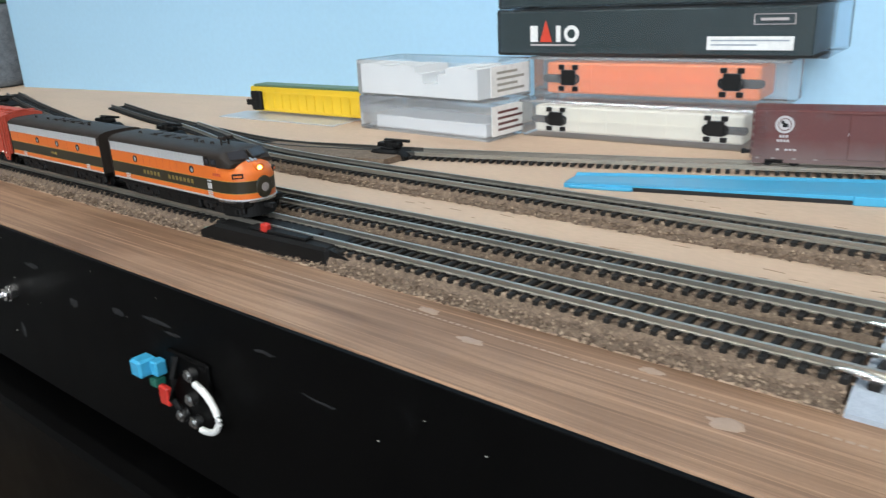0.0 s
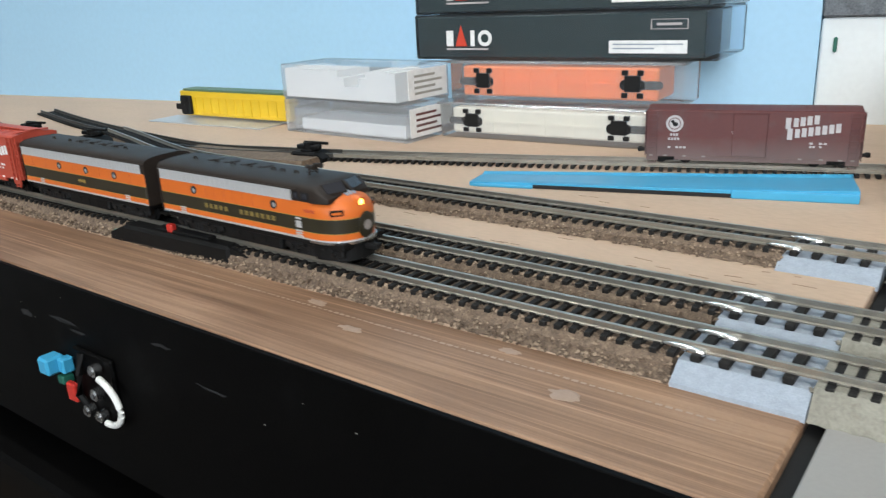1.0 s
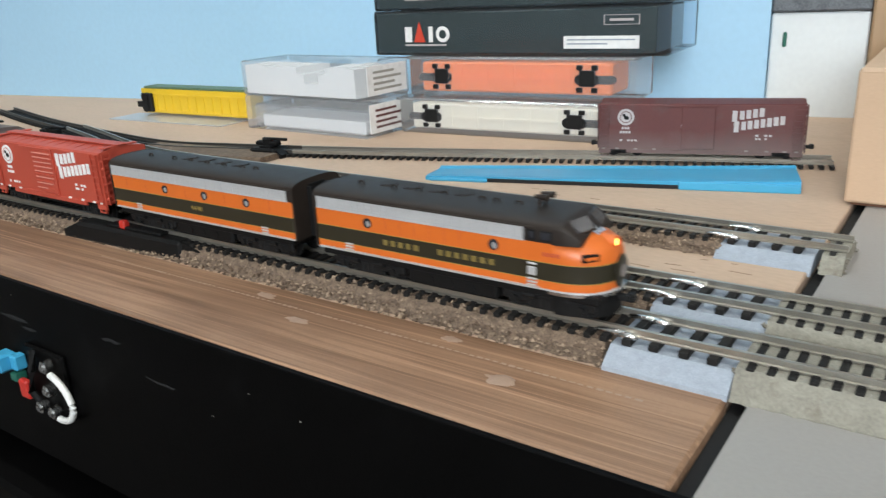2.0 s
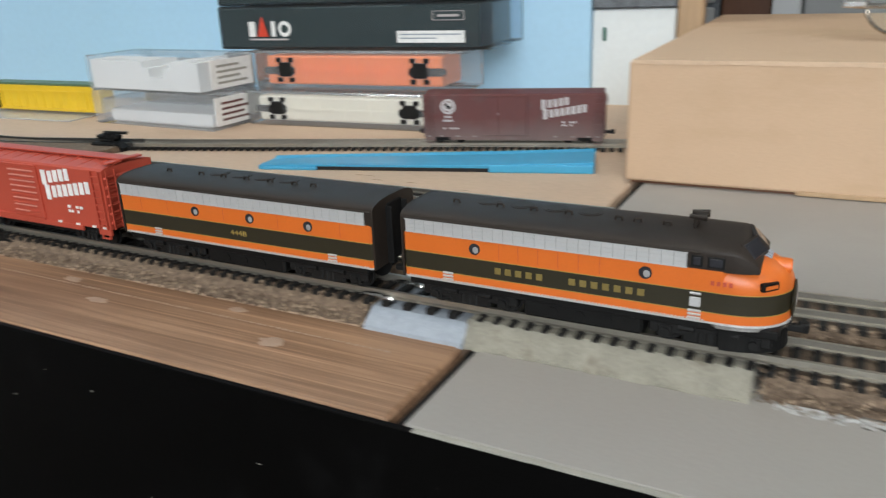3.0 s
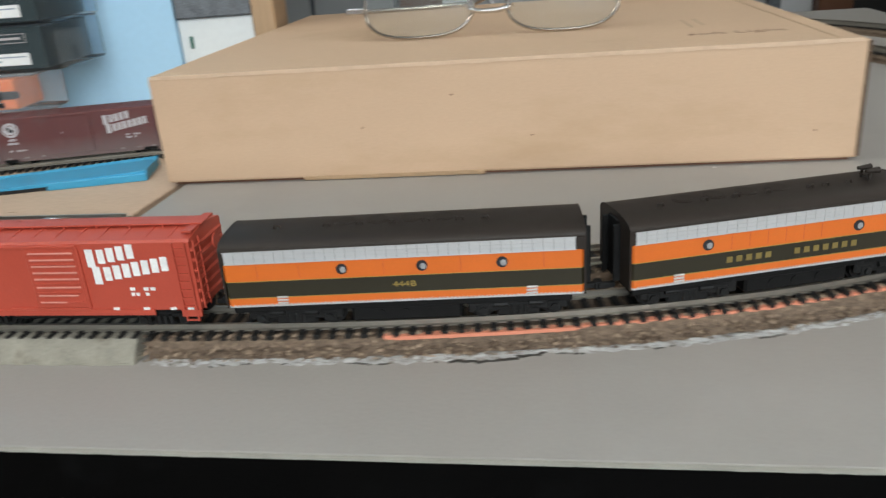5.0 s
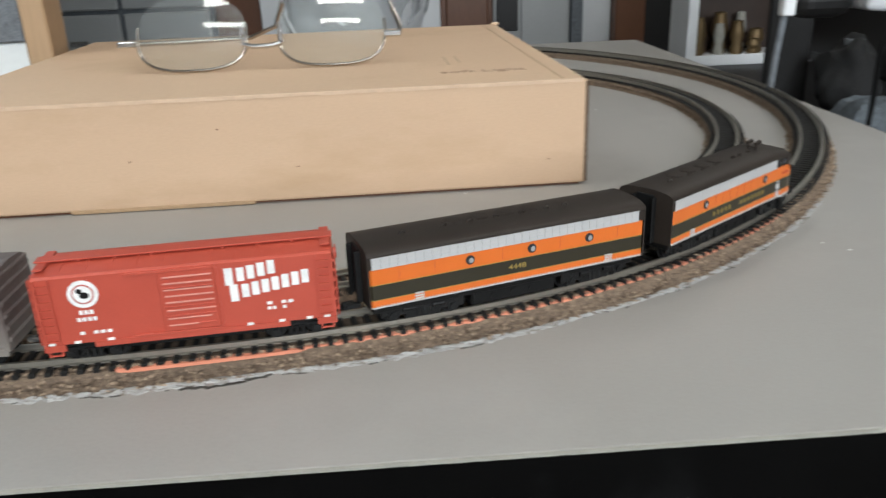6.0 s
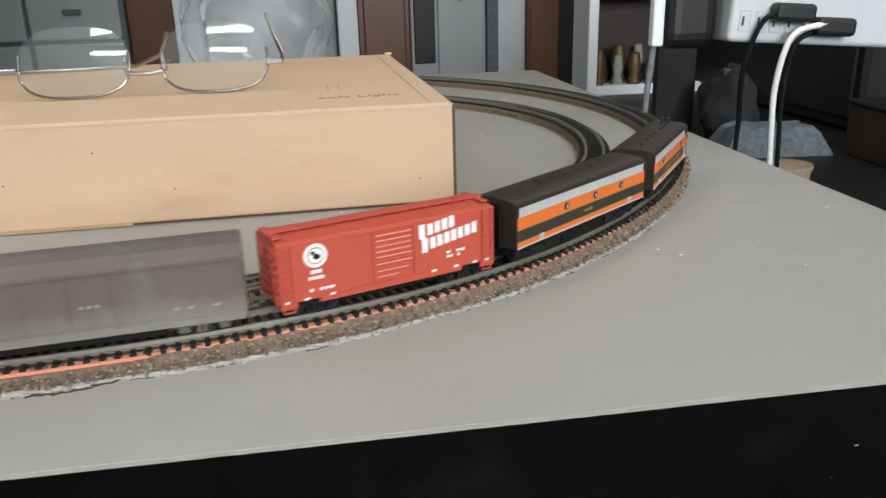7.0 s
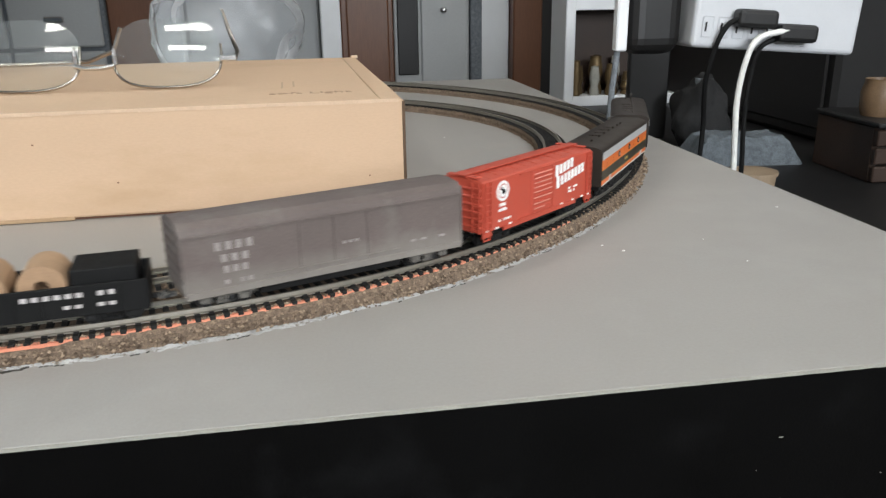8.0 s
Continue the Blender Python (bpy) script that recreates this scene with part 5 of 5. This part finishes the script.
switch_machine("black switch machine with red lever beside the main line", -231, 39.6, -0.2, 2, 56, True, 9, 6.6)
switch_machine("small black switch stand on the plywood", -514, 138, -0.4, 10, 18, False, 6, 5.5)
switch_machine("small black switch stand on the plywood", -442, 140, -0.4, 5, 18, False, 6, 5.5)
switch_machine("small black switch stand between diverging tracks", -280, 166, -0.4, 8, 15, False, 5, 5.0)
switch_machine("dark switch stand by the far spur", -745, 160, -0.4, 12, 26, False)
# moulded turnout bed between the diverging tracks
bm = bmesh.new()
loft(bm, [[(x, y0, -0.2), (x, y1, -0.2), (x, y1 - 1.5, 2.8), (x, y0 + 1.5, 2.8)] for x, y0, y1 in ((-352, 139, 160), (-320, 141, 163), (-285, 145, 168), (-262, 150, 164))])
tagged(part("turnout_bed", bm, "ballast"), "dark cork bed under the diverging turnout", "track bed")


# ---- fascia controls ----
def fascia_controls():
    c = thing("terminal_switch", "black fascia switch with blue cap, red tab and white wire", "switch", mm(2.2, -1.6, 2.6))
    part("plate", box(bmesh.new(), -211, -189, -1.6, 0.1, -45, -23, 0.6), "black", c)
    bm = bmesh.new()
    box(bm, -223.5, -217.6, -7.5, -1.0, -33.6, -27.6, 0.8)
    box(bm, -217.6, -214.0, -4, 0, -33.2, -28.0, 0.5)
    part("push_cap", bm, "blue", c, "bright blue plastic cap")
    part("green_tab", box(bmesh.new(), -219.5, -216, -4, 0, -37.5, -34.5, 0.4), "teal", c, "dark green tab")
    part("red_tab", box(bmesh.new(), -214.5, -209.5, -4.2, -2.0, -42, -35.5, 0.5), "red_plastic", c, "red plastic tab")
    for x, z in ((-195, -26.5), (-196.5, -35.0), (-196, -42.5), (-203, -42.5)):
        bm = cyl(bmesh.new(), x, -3.4, z, 2.0, 2.4, "y", 14)
        cyl(bm, x, -4.8, z, 1.1, 1.0, "y", 10)
        part("terminal_screw", bm, "steel", c, "bright steel terminal screw")
    arc = [(-193 + 13.0 * math.sin(a), -4.6 - 1.2 * math.sin(a), -35.3 + 7.6 * math.cos(a)) for a in [math.radians(8 + 164 * k / 16) for k in range(17)]]
    part("white_wire", tube(bmesh.new(), arc, 1.05, 10), "white_wire", c, "short looped white wire", smooth=True)
    part("black_lead", tube(bmesh.new(), [(-205, -2, -24), (-204, -4, -30), (-207, -4, -38), (-203, -2, -45)], 1.2, 8), "under", c, smooth=True)
    t = thing("toggle_switch", "chrome toggle switch on the black fascia", "switch", mm(-321, -1.6, -27))
    bm = cyl(bmesh.new(), 0, -1.5, 0, 3.4, 3.0, "y", 6)
    cyl(bm, 0, -3.6, 0, 2.6, 2.0, "y", 16)
    part("bush", bm, "steel", t)
    part("lever", tube(bmesh.new(), [(0, -4, 0), (-1.5, -12, -1.5), (-2.5, -17, -2.6)], 1.3, 8), "steel", t, smooth=True)


fascia_controls()
bm = box(bmesh.new(), -1150, -840, -140, 20, -899.9, -430, 12)
tagged(part("ochre_parcel", bm, "tan"), "ochre brown carton on the floor below the layout", "carton")
rs = random.Random(8)
bm = bmesh.new()
for _ in range(40):
    x, z = rs.uniform(-400, 430), rs.uniform(-60, -3)
    s = rs.uniform(0.08, 0.26)
    box(bm, x - s * rs.uniform(1, 4), x + s, -1.72, -1.5, z - s * 0.5, z + s * 0.5)
scuff = bmesh.new()
for x, z, rx, rz in ((-214, -13.5, 9, 0.7), (-206, -15.5, 5, 0.6), (-238, -16, 4, 1.2), (-322, -44, 2.6, 3.4), (-300, -12, 6, 1.0), (-160, -9, 5, 0.5), (-140, -17, 7, 0.4), (-270, -20, 3, 1.5)):
    ball(scuff, x, -1.58, z, rx, 0.1, rz, 2)
for v in scuff.verts:
    v.co.z += 0.9 * noise.noise(v.co * 0.5)
tagged(part("paint_scuffs", scuff, "scuff_grey"), "dull grey scuffs rubbed into the black fascia", "scuffs", kind="stuff")
tagged(part("paint_flecks", bm, "dust"), "pale flecks and scratches on black paint", "scratches", kind="stuff")
bm = bmesh.new()
for _ in range(18):
    x, y, s = rs.uniform(60, 450), rs.uniform(8, 380), rs.uniform(0.3, 0.8)
    ball(bm, x, y, 0.05, s, s * 0.7, 0.3, 1)
tagged(part("stray_specks", bm, "white"), "tiny pale specks on the grey board", "specks", kind="stuff")


# ---- things on the grey board ----
def carton():
    c = thing("cardboard_carton", "flat brown corrugated cardboard carton on the grey board", "carton", mm(-5.5, 187, 0, rz=1.4))
    L, W, H = 287.0, 257.0, 47.0
    bm = box(bmesh.new(), 0, L, 0, W, 1.2, H, 1.0, seg=2)
    part("carton_body", bm, "card", c)
    # inset base in dark brown: its colour stands for the carton's shadow line
    part("bottom_flap", box(bmesh.new(), 2.5, L - 2.5, 2.5, W - 2, 0, 1.3), "brown", c)
    part("lid_flap", box(bmesh.new(), 0.8, L - 2, 1.2, W - 2, H, H + 0.5, 0.2), "card", c)
    bm = box(bmesh.new(), 62, 140, -0.4, 0.9, 0.3, 2.0, 0.2)
    part("torn_edge", bm, "pine", c, "torn lower edge")
    # dark strip painted for the corner seam's shade, end flap behind, pale worn front edge
    part("end_seam", box(bmesh.new(), L - 1.1, L + 0.3, -0.15, 4.6, 2, H - 0.6), "card_shadow", c)
    bm = loft(bmesh.new(), [[(L - 0.2, y, z0), (L + 1.6 * k, y, z0), (L + 1.6 * k, y, z1), (L - 0.2, y, z1)] for y, k, z0, z1 in ((5.0, 0.25, 2, H - 1), (60, 0.5, 2, H - 1), (W - 4, 0.4, 2, H - 2))])
    part("end_flap", bm, "card", c)
    bm = bmesh.new()
    r = random.Random(12)
    x = 1.0
    while x < L - 4:
        w = r.uniform(3, 14)
        box(bm, x, x + w, -0.12 - r.uniform(0, 0.2), 1.0 + r.uniform(0, 0.5), H - 0.7 - r.uniform(0, 0.3), H + 0.62)
        x += w
    part("worn_edge", bm, "pale_card", c, "pale worn front edge")
    part("lid_crease", box(bmesh.new(), L - 11, L - 10.2, 3, W - 6, H + 0.4, H + 0.62), "pine", c)
    part("corner_tuft", box(bmesh.new(), L - 4, L + 1.2, W - 5, W - 1, H, H + 2.0, 0.6), "pale_card", c)
    lettering("printed_words", "soft Light", 9.5, mm(226, 33, H + 0.55), "print_brown", c, 1.12)
    bm = bmesh.new()
    box(bm, 232, 233, 60, 90, H + 0.45, H + 0.56)
    box(bm, 238, 239, 66, 92, H + 0.45, H + 0.56)
    part("scuff_lines", bm, "pine", c)
    bm = bmesh.new()
    for x, z in ((128, 34), (160, 16), (270, 13), (90, 22)):
        ball(bm, x, -0.05, z, 0.5, 0.2, 0.4, 1)
    part("dark_flecks", bm, "brown", c)
    return c


carton()


def eyeglasses():
    g = thing("eyeglasses", "metal-framed eyeglasses standing folded open on the carton", "eyeglasses", mm(133, 262, 47.6, rz=1))
    for s in (-1, 1):
        ring = []
        for k in range(40):
            a = 2 * math.pi * k / 40
            c, sn = math.cos(a), math.sin(a)
            x = s * 35 + 27.0 * math.copysign(abs(c) ** 0.72, c)
            z = 18.0 + 17.0 * math.copysign(abs(sn) ** (0.85 if sn > 0 else 0.62), sn)
            y = z * 0.48 + 0.0047 * ((x - s * 35) ** 2 + (z - 18) ** 2)
            ring.append(Vector((x, y, z)))
        lower = [p for p in ring if p.z < 20]
        part("rim", tube(bmesh.new(), ring[19:40] + ring[0:2], 0.75, 8), "wire_frame", g, "thin half-rim of dark metal", smooth=True)
        bm = bmesh.new()
        for dy in (0.0, 1.0):
            loops = []
            for q in (1.0, 0.83, 0.66, 0.5, 0.33, 0.16):
                loops.append([bm.verts.new((s * 35 + (p.x - s * 35) * q, (18 + (p.z - 18) * q) * 0.48 + 0.0047 * (((p.x - s * 35) * q) ** 2 + ((p.z - 18) * q) ** 2) + dy, 18 + (p.z - 18) * q)) for p in ring])
            for a, b in zip(loops, loops[1:]):
                for i in range(40):
                    bm.faces.new((a[i], a[(i + 1) % 40], b[(i + 1) % 40], b[i]))
            bm.faces.new(loops[-1])
        part("lens", bm, "clear_thin", g, "clear glass lens with lamp reflections", smooth=True)
        part("nose_pad", ball(bmesh.new(), s * 9.5, 7, 17, 1.2, 2.2, 4.5), "clear", g, smooth=True)
        part("pad_arm", tube(bmesh.new(), [(s * 8.5, 4, 12), (s * 10.5, 9, 13), (s * 9.5, 8.5, 17)], 0.5, 6), "wire_frame", g, smooth=True)
        part("hinge", box(bmesh.new(), s * 66 - 5, s * 66 + 4, 6.5, 10, 13, 16, 0.6), "steel", g, "bright metal hinge")
        bent = [(69, 9, 14.5), (70, 18, 17), (66, 30, 26), (62, 38, 38)] if s > 0 else [(-69, 9, 14.5), (-66, 22, 13), (-40, 34, 12), (-10, 36, 12.5), (4, 34, 18), (9, 33, 30)]
        part("temple_arm", tube(bmesh.new(), bent, 1.2, 8), "wire_frame", g, "dark metal temple arm", smooth=True)
    part("bridge", tube(bmesh.new(), [(-9.5, 3.5, 12.5), (-4, 2.6, 11.5), (4, 2.6, 11.5), (9.5, 3.5, 12.5)], 1.2, 8), "steel", g, "bright metal bridge", smooth=True)


eyeglasses()


# ---- the room behind ----
def block(name, label, category, x0, x1, y0, y1, z0, z1, material, r=2.0, group=""):
    t = thing(name, label, category, group=group)
    part("body", box(bmesh.new(), x0, x1, y0, y1, z0, z1, r), material, t)
    return t


def post_white(x0, x1, y):
    return block("white_post", "white painted upright post in the room behind", "post", x0, x1, y, y + 60, -900, 1449, "ptc", 3, "white posts")


post_white(-122, -62, 1900)
post_white(274, 324, 1900)
d = block("brown_door", "brown varnished timber door in the room behind", "door", 326, 460, 1930, 1970, -900, 1200, "brown", 3)
part("stile", box(bmesh.new(), 340, 448, 1922, 1930, -700, 1100, 4), "brown", d)
cab = block("glazed_cabinet", "pale grey cabinet with a dark glass pane", "cabinet", 462, 660, 1930, 2200, -900, 700, "grey_cab", 3)
part("glass_pane", box(bmesh.new(), 470, 524, 1922, 1931, -110, 300, 2), "dark", cab, "dark glass pane")
part("door_panel", box(bmesh.new(), 532, 654, 1921, 1931, -600, 690, 3), "grey_cab", cab)
part("knob", ball(bmesh.new(), 590, 1915, 52, 10, 8, 8), "steel", cab, smooth=True)
block("grey_post", "grey door frame upright", "post", 662, 692, 1920, 1990, -900, 1449, "clothy", 2)
block("white_door", "pale painted door beside the cabinet", "door", 694, 770, 1940, 1990, -900, 1300, "ptc", 3)
block("brown_cupboard", "dark brown varnished cupboard side", "cupboard", 772, 850, 1900, 2300, -900, 900, "brown", 4)
block("dark_curtain", "near-black hanging behind the shelf unit", "curtain", 852, 2290, 2000, 2040, -900, 1400, "dark", 4)
fc = block("far_cabinet", "grey drawer unit seen beyond the carton", "drawers", -900, -240, 1915, 2300, -900, 420, "clothy", 4)
for k in range(9):
    for j in range(3):
        x0 = -890 + j * 217
        dr = part("drawer", box(bmesh.new(), x0, x0 + 207, 1900, 1916, -870 + k * 142, -738 + k * 142, 4), "grey_cab", fc)
        part("drawer_pull", box(bmesh.new(), x0 + 80, x0 + 127, 1890, 1900, -812 + k * 142, -798 + k * 142, 3), "steel", dr)
block("far_dark_shelf", "dark brown shelving beyond the carton", "shelving", -238, -124, 1930, 2300, -900, 600, "brown", 4)
block("far_pale_panel", "pale curtain between the white posts", "curtain", -60, 272, 1980, 2010, -900, 1300, "grey_cab", 4)


def shelf_unit():
    s = thing("white_shelf_unit", "white open shelf unit with brass clutter", "shelf", mm(588, 900, -900))
    for x0, x1 in ((0, 14), (225, 240)):
        part("side_panel", box(bmesh.new(), x0, x1, 0, 70, 0, 985, 1.5), "ptc", s)
    for z in (600, 838, 968):
        part("shelf_board", box(bmesh.new(), 14, 225, 4, 66, z, z + 14, 1), "ptc", s)
    part("back_panel", box(bmesh.new(), 14, 225, 62, 70, 0, 980, 0.5), "dark_brown", s)


shelf_unit()
rb = random.Random(4)
for i in range(11):
    x, y, z0 = 610 + i * 8.5 + rb.uniform(-2, 2), 912 + (i % 3) * 15 + rb.uniform(0, 4), -900 + 852
    h = rb.uniform(18, 46) if i % 4 else rb.uniform(44, 58)
    o = thing("brass_ornament", "small dull brown ornament crowded on the white shelf", "ornament", mm(x, y, z0, rx=0, rz=rb.uniform(0, 90)), group="shelf ornaments")
    bm = bmesh.new()
    b = rb.uniform(0.75, 1.25)
    prof = [(0.5, 0), (8 * b, 0), (8.5 * b, h * 0.12), (6 * b, h * 0.3), (9 * b, h * 0.55), (8 * b, h * 0.75), (6.5 * b, h * 0.9), (6.8 * b, h * 0.97), (2 * b, h)]
    loft(bm, [[(r * math.cos(2 * math.pi * k / 14), r * math.sin(2 * math.pi * k / 14), z) for k in range(14)] for r, z in prof])
    part("vessel", bm, ("brass", "brass", "dark_brown", "dust", "brass")[i % 5], o, smooth=True)


def power_strip():
    p = thing("power_strip", "white power strip with plugs hanging beyond the table", "power strip", mm(499, 354, 58, rz=-3, ry=4))
    part("strip_body", box(bmesh.new(), -2, 118, -3, 45, -3, 42, 3.5, seg=3), "strip_white", p)
    for k in range(5):
        o = part("socket", box(bmesh.new(), 4 + k * 11, 12 + k * 11, -3.4, -2.6, 4, 18, 0.8), "strip_white", p)
        part("socket_slot", box(bmesh.new(), 6 + k * 11, 7.2 + k * 11, -3.9, -3.5, 8, 14), "dark", o)
    for x, z in ((24, 18), (54, 10)):
        part("plug", box(bmesh.new(), x, x + 28, -16, -3, z - 6, z + 6, 3, seg=2), "dark", p, "black rubber plug")
    cord = [(60, -14, 12), (40, -15, 6), (34, -14, -8), (33, -12, -34), (37, -10, -62), (43, -6, -96), (50, 4, -160)]
    part("white_cord", tube(bmesh.new(), spline(cord, 4.0), 2.05, 10), "white_wire", p, "thick white cord", smooth=True)
    part("black_cord", tube(bmesh.new(), spline([(62, -8, 8), (46, -8, 0), (43, -6, -18), (44, -5, -48), (51, -2, -95), (56, 4, -150)], 4.0), 1.7, 8), "under", p, "black cord", smooth=True)
    part("black_cord", tube(bmesh.new(), spline([(26, -12, 18), (18, -10, 12), (14, -6, -4), (14, 0, -28), (22, 10, -60), (26, 14, -110)], 4.0), 1.8, 8), "under", p, "black cord", smooth=True)
    a = thing("power_adapter", "black plug-in power adapter with a pale cord", "adapter", mm(456, 360, 48))
    part("adapter_body", box(bmesh.new(), 0, 40, 0, 30, 2, 60, 11, seg=4), "dark", a)
    part("pale_cord", tube(bmesh.new(), [(-4, 5, 70), (-5, 4, 20), (-8, 6, -20), (-9, 10, -70)], 2.2, 8), "clothy", a, smooth=True)
    part("cord_clip", box(bmesh.new(), -9, -1, 0, 8, 5, 60, 1), "ptc", a, "white cord clip")


power_strip()
desk = thing("dark_desk", "black desk standing beyond the grey board", "desk", mm(480, 60, -900))
part("desk_top", box(bmesh.new(), 0, 760, 0, 960, 812, 838, 3), "dark", desk)
for x, y in ((10, 10), (700, 10), (10, 900), (700, 900)):
    part("desk_leg", box(bmesh.new(), x, x + 50, y, y + 50, 0, 812, 3), "dark", desk)
hutch = thing("black_cabinet", "black cabinet on the desk behind the cables", "cabinet", mm(760, 560, -62))
part("cabinet_body", box(bmesh.new(), 0, 430, 0, 400, 0, 520, 5), "dark", hutch)
for k in range(3):
    part("drawer_front", box(bmesh.new(), -4, 0, 12, 388, 14 + k * 165, 168 + k * 165, 2), "dark", hutch)
    part("drawer_knob", ball(bmesh.new(), -9, 200, 90 + k * 165, 6, 6, 6), "brass", hutch, smooth=True)
cl = thing("folded_cloth", "rumpled grey patterned cloth on the dark desk", "cloth", mm(634, 515, -62, rz=-6))
bm = bmesh.new()
bmesh.ops.create_grid(bm, x_segments=44, y_segments=24, size=0.5)
for v in bm.verts:
    x, y = v.co.x * 104, v.co.y * 56
    e = min(1, (0.5 - max(abs(v.co.x), abs(v.co.y))) * 7)
    v.co = Vector((x, y, e * (25 + 5 * noise.noise((x * 0.03, y * 0.05, 1)) + 2.5 * noise.noise((x * 0.11, y * 0.14, 4)))))
part("cloth_sheet", bm, "cloth_grey", cl, smooth=True)
tin = thing("tan_tub", "small tan tub beside the grey board", "tub", mm(566, 372, -62))
bm = cyl(bmesh.new(), 0, 0, 11, 15, 22, "z", 24, 17)
part("tub_body", bm, "tub_tan", tin)
part("tub_rim", cyl(bmesh.new(), 0, 0, 22.5, 18, 2.4, "z", 24), "tub_tan", tin)
crate = thing("wooden_crate", "brown timber crate darkened for the shade on the desk", "crate", mm(690, 400, -62, rz=-4))
for k in range(3):
    part("slat", box(bmesh.new(), 0, 150, 0, 6, 1 + k * 15, 14 + k * 15, 1), "dark_brown", crate)
part("end_board", box(bmesh.new(), 0, 6, 6, 90, 0, 46, 1), "dark_brown", crate)
part("lid_board", box(bmesh.new(), -2, 152, -2, 92, 46, 50, 1), "dark", crate)
part("brass_latch", box(bmesh.new(), 32, 40, -2.5, 0, 14, 42, 1), "brass", crate, "dull brass latch")
pot = thing("tan_pot", "small tan pot standing on the dark crate", "pot", mm(716, 438, -12))
bm = bmesh.new()
loft(bm, [[(r * math.cos(2 * math.pi * k / 20), r * math.sin(2 * math.pi * k / 20), z) for k in range(20)] for r, z in ((0.5, 0.1), (13, 0.1), (15, 6), (15.5, 20), (13, 29), (13.5, 31), (11, 31), (10, 24))])
part("pot_wall", bm, "pot_brown", pot, smooth=True)
sack = thing("dark_grey_sack", "slumped dark grey sack on the desk", "sack", mm(632, 590, -62))
bm = bmesh.new()
bmesh.ops.create_icosphere(bm, subdivisions=4, radius=1.0)
for v in bm.verts:
    p = v.co.copy()
    k = 1 + 0.25 * noise.noise(p * 1.7 + Vector((3, 0, 0))) + 0.1 * noise.noise(p * 4)
    v.co = Vector((p.x * 30 * k * (1 - 0.25 * p.z), p.y * 30 * k, max(0, 34 + p.z * 37 * k)))
part("sack_cloth", bm, "dim_grey", sack, smooth=True)
part("sack_tie", cyl(bmesh.new(), 2, 0, 66, 9, 6, "z", 12), "clothy", sack)
board = thing("leaning_board", "near-black board leaning behind the adapter", "board", mm(574, 640, -62))
part("panel", box(bmesh.new(), 0, 46, 0, 8, 0, 150, 2), "dark", board)
cr = thing("clear_plastic_bag", "crumpled clear plastic bag behind the carton", "plastic bag", mm(168, 640, 0))
bm = bmesh.new()
bmesh.ops.create_icosphere(bm, subdivisions=4, radius=1.0)
for v in bm.verts:
    p = v.co.copy()
    k = 1 + 0.18 * noise.noise(p * 1.8) + 0.05 * noise.noise(p * 5)
    v.co = Vector((p.x * 72 * k, p.y * 35 * k, 60 + p.z * 60 * k if p.z > -0.9 else 6))
part("film", bm, "bag", cr, smooth=True)
part("knot", ball(bmesh.new(), -8, 0, 122, 14, 10, 12), "bag", cr, smooth=True)
# lamps overhead
for lx, ly, lw in LAMPS:
    l = thing("ceiling_lamp", "short white ceiling batten with a glowing diffuser", "ceiling lamp", mm(lx * 1000, ly * 1000, 1450), group="ceiling lamps")
    part("housing", box(bmesh.new(), -325, 325, -50, 50, -40, -0.1, 4), "ptc", l)
    part("diffuser", box(bmesh.new(), -305, 305, -38, 38, -68, -40, 8, seg=3), "tubeglow", l, "glowing white diffuser")


# ---- motion ----
def s_of(t):
    """How far the joint between the two diesel units has come past the start of the curve."""
    ts = (0.0, 1.0, 2.5, 3.5, 4.0, 4.5, 6.0, 6.5, 7.0, 7.5, 8.0)
    ss = (-332.7, -240.7, -100.8, -3.4, 46.3, 94.7, 244.4, 292.5, 340.8, 388.8, 434.5)
    return float(np.interp(t, ts, ss))


def on_main(s):
    i = (s + 30.0 - MAIN_START) / 2.0
    j = min(max(int(i), 0), len(MAIN) - 2)
    a = i - j
    return [MAIN[j][k] * (1 - a) + MAIN[j + 1][k] * a for k in range(3)]


def motions():
    times = [k / 10 for k in range(81)]
    for car, back, half in ((A_UNIT, -46.4, 26.5), (B_UNIT, 46.4, 26.5), (RED_CAR, 3.9 + 85 + 6.5 + 36, 25.0), (GREY_CAR, 3.9 + 85 + 13.0 + 72 + 46, 33.0),
                            (GONDOLA, 3.9 + 85 + 19.5 + 72 + 92 + 33, 23.0)):
        rows, turns = [], ([], [])
        trucks = [c for c in car.children if c.name.startswith("bogie")]
        trucks.sort(key=lambda c: c.location.x)
        for t in times:
            s = s_of(t) - back
            a, b = on_main(s - half), on_main(s + half)
            h = math.atan2(b[1] - a[1], b[0] - a[0])
            rows.append((t, mm((a[0] + b[0]) / 2, (a[1] + b[1]) / 2, 7.8, rz=math.degrees(h))))
            for k, p in enumerate((a, b)):
                turns[k].append((t, mm((-half, half)[k], 0, 0, rz=math.degrees(p[2] - h))))
        walk(car, rows)
        for truck, tr in zip(trucks, turns):
            walk(truck, tr)
            for w in truck.children:
                x, z = w.location.x * 1000, w.location.z * 1000
                walk(w, [(k / 30, mm(x, 0, z, ry=math.degrees((s_of(k / 30) - s_of(0)) / z))) for k in range(241)])


motions()
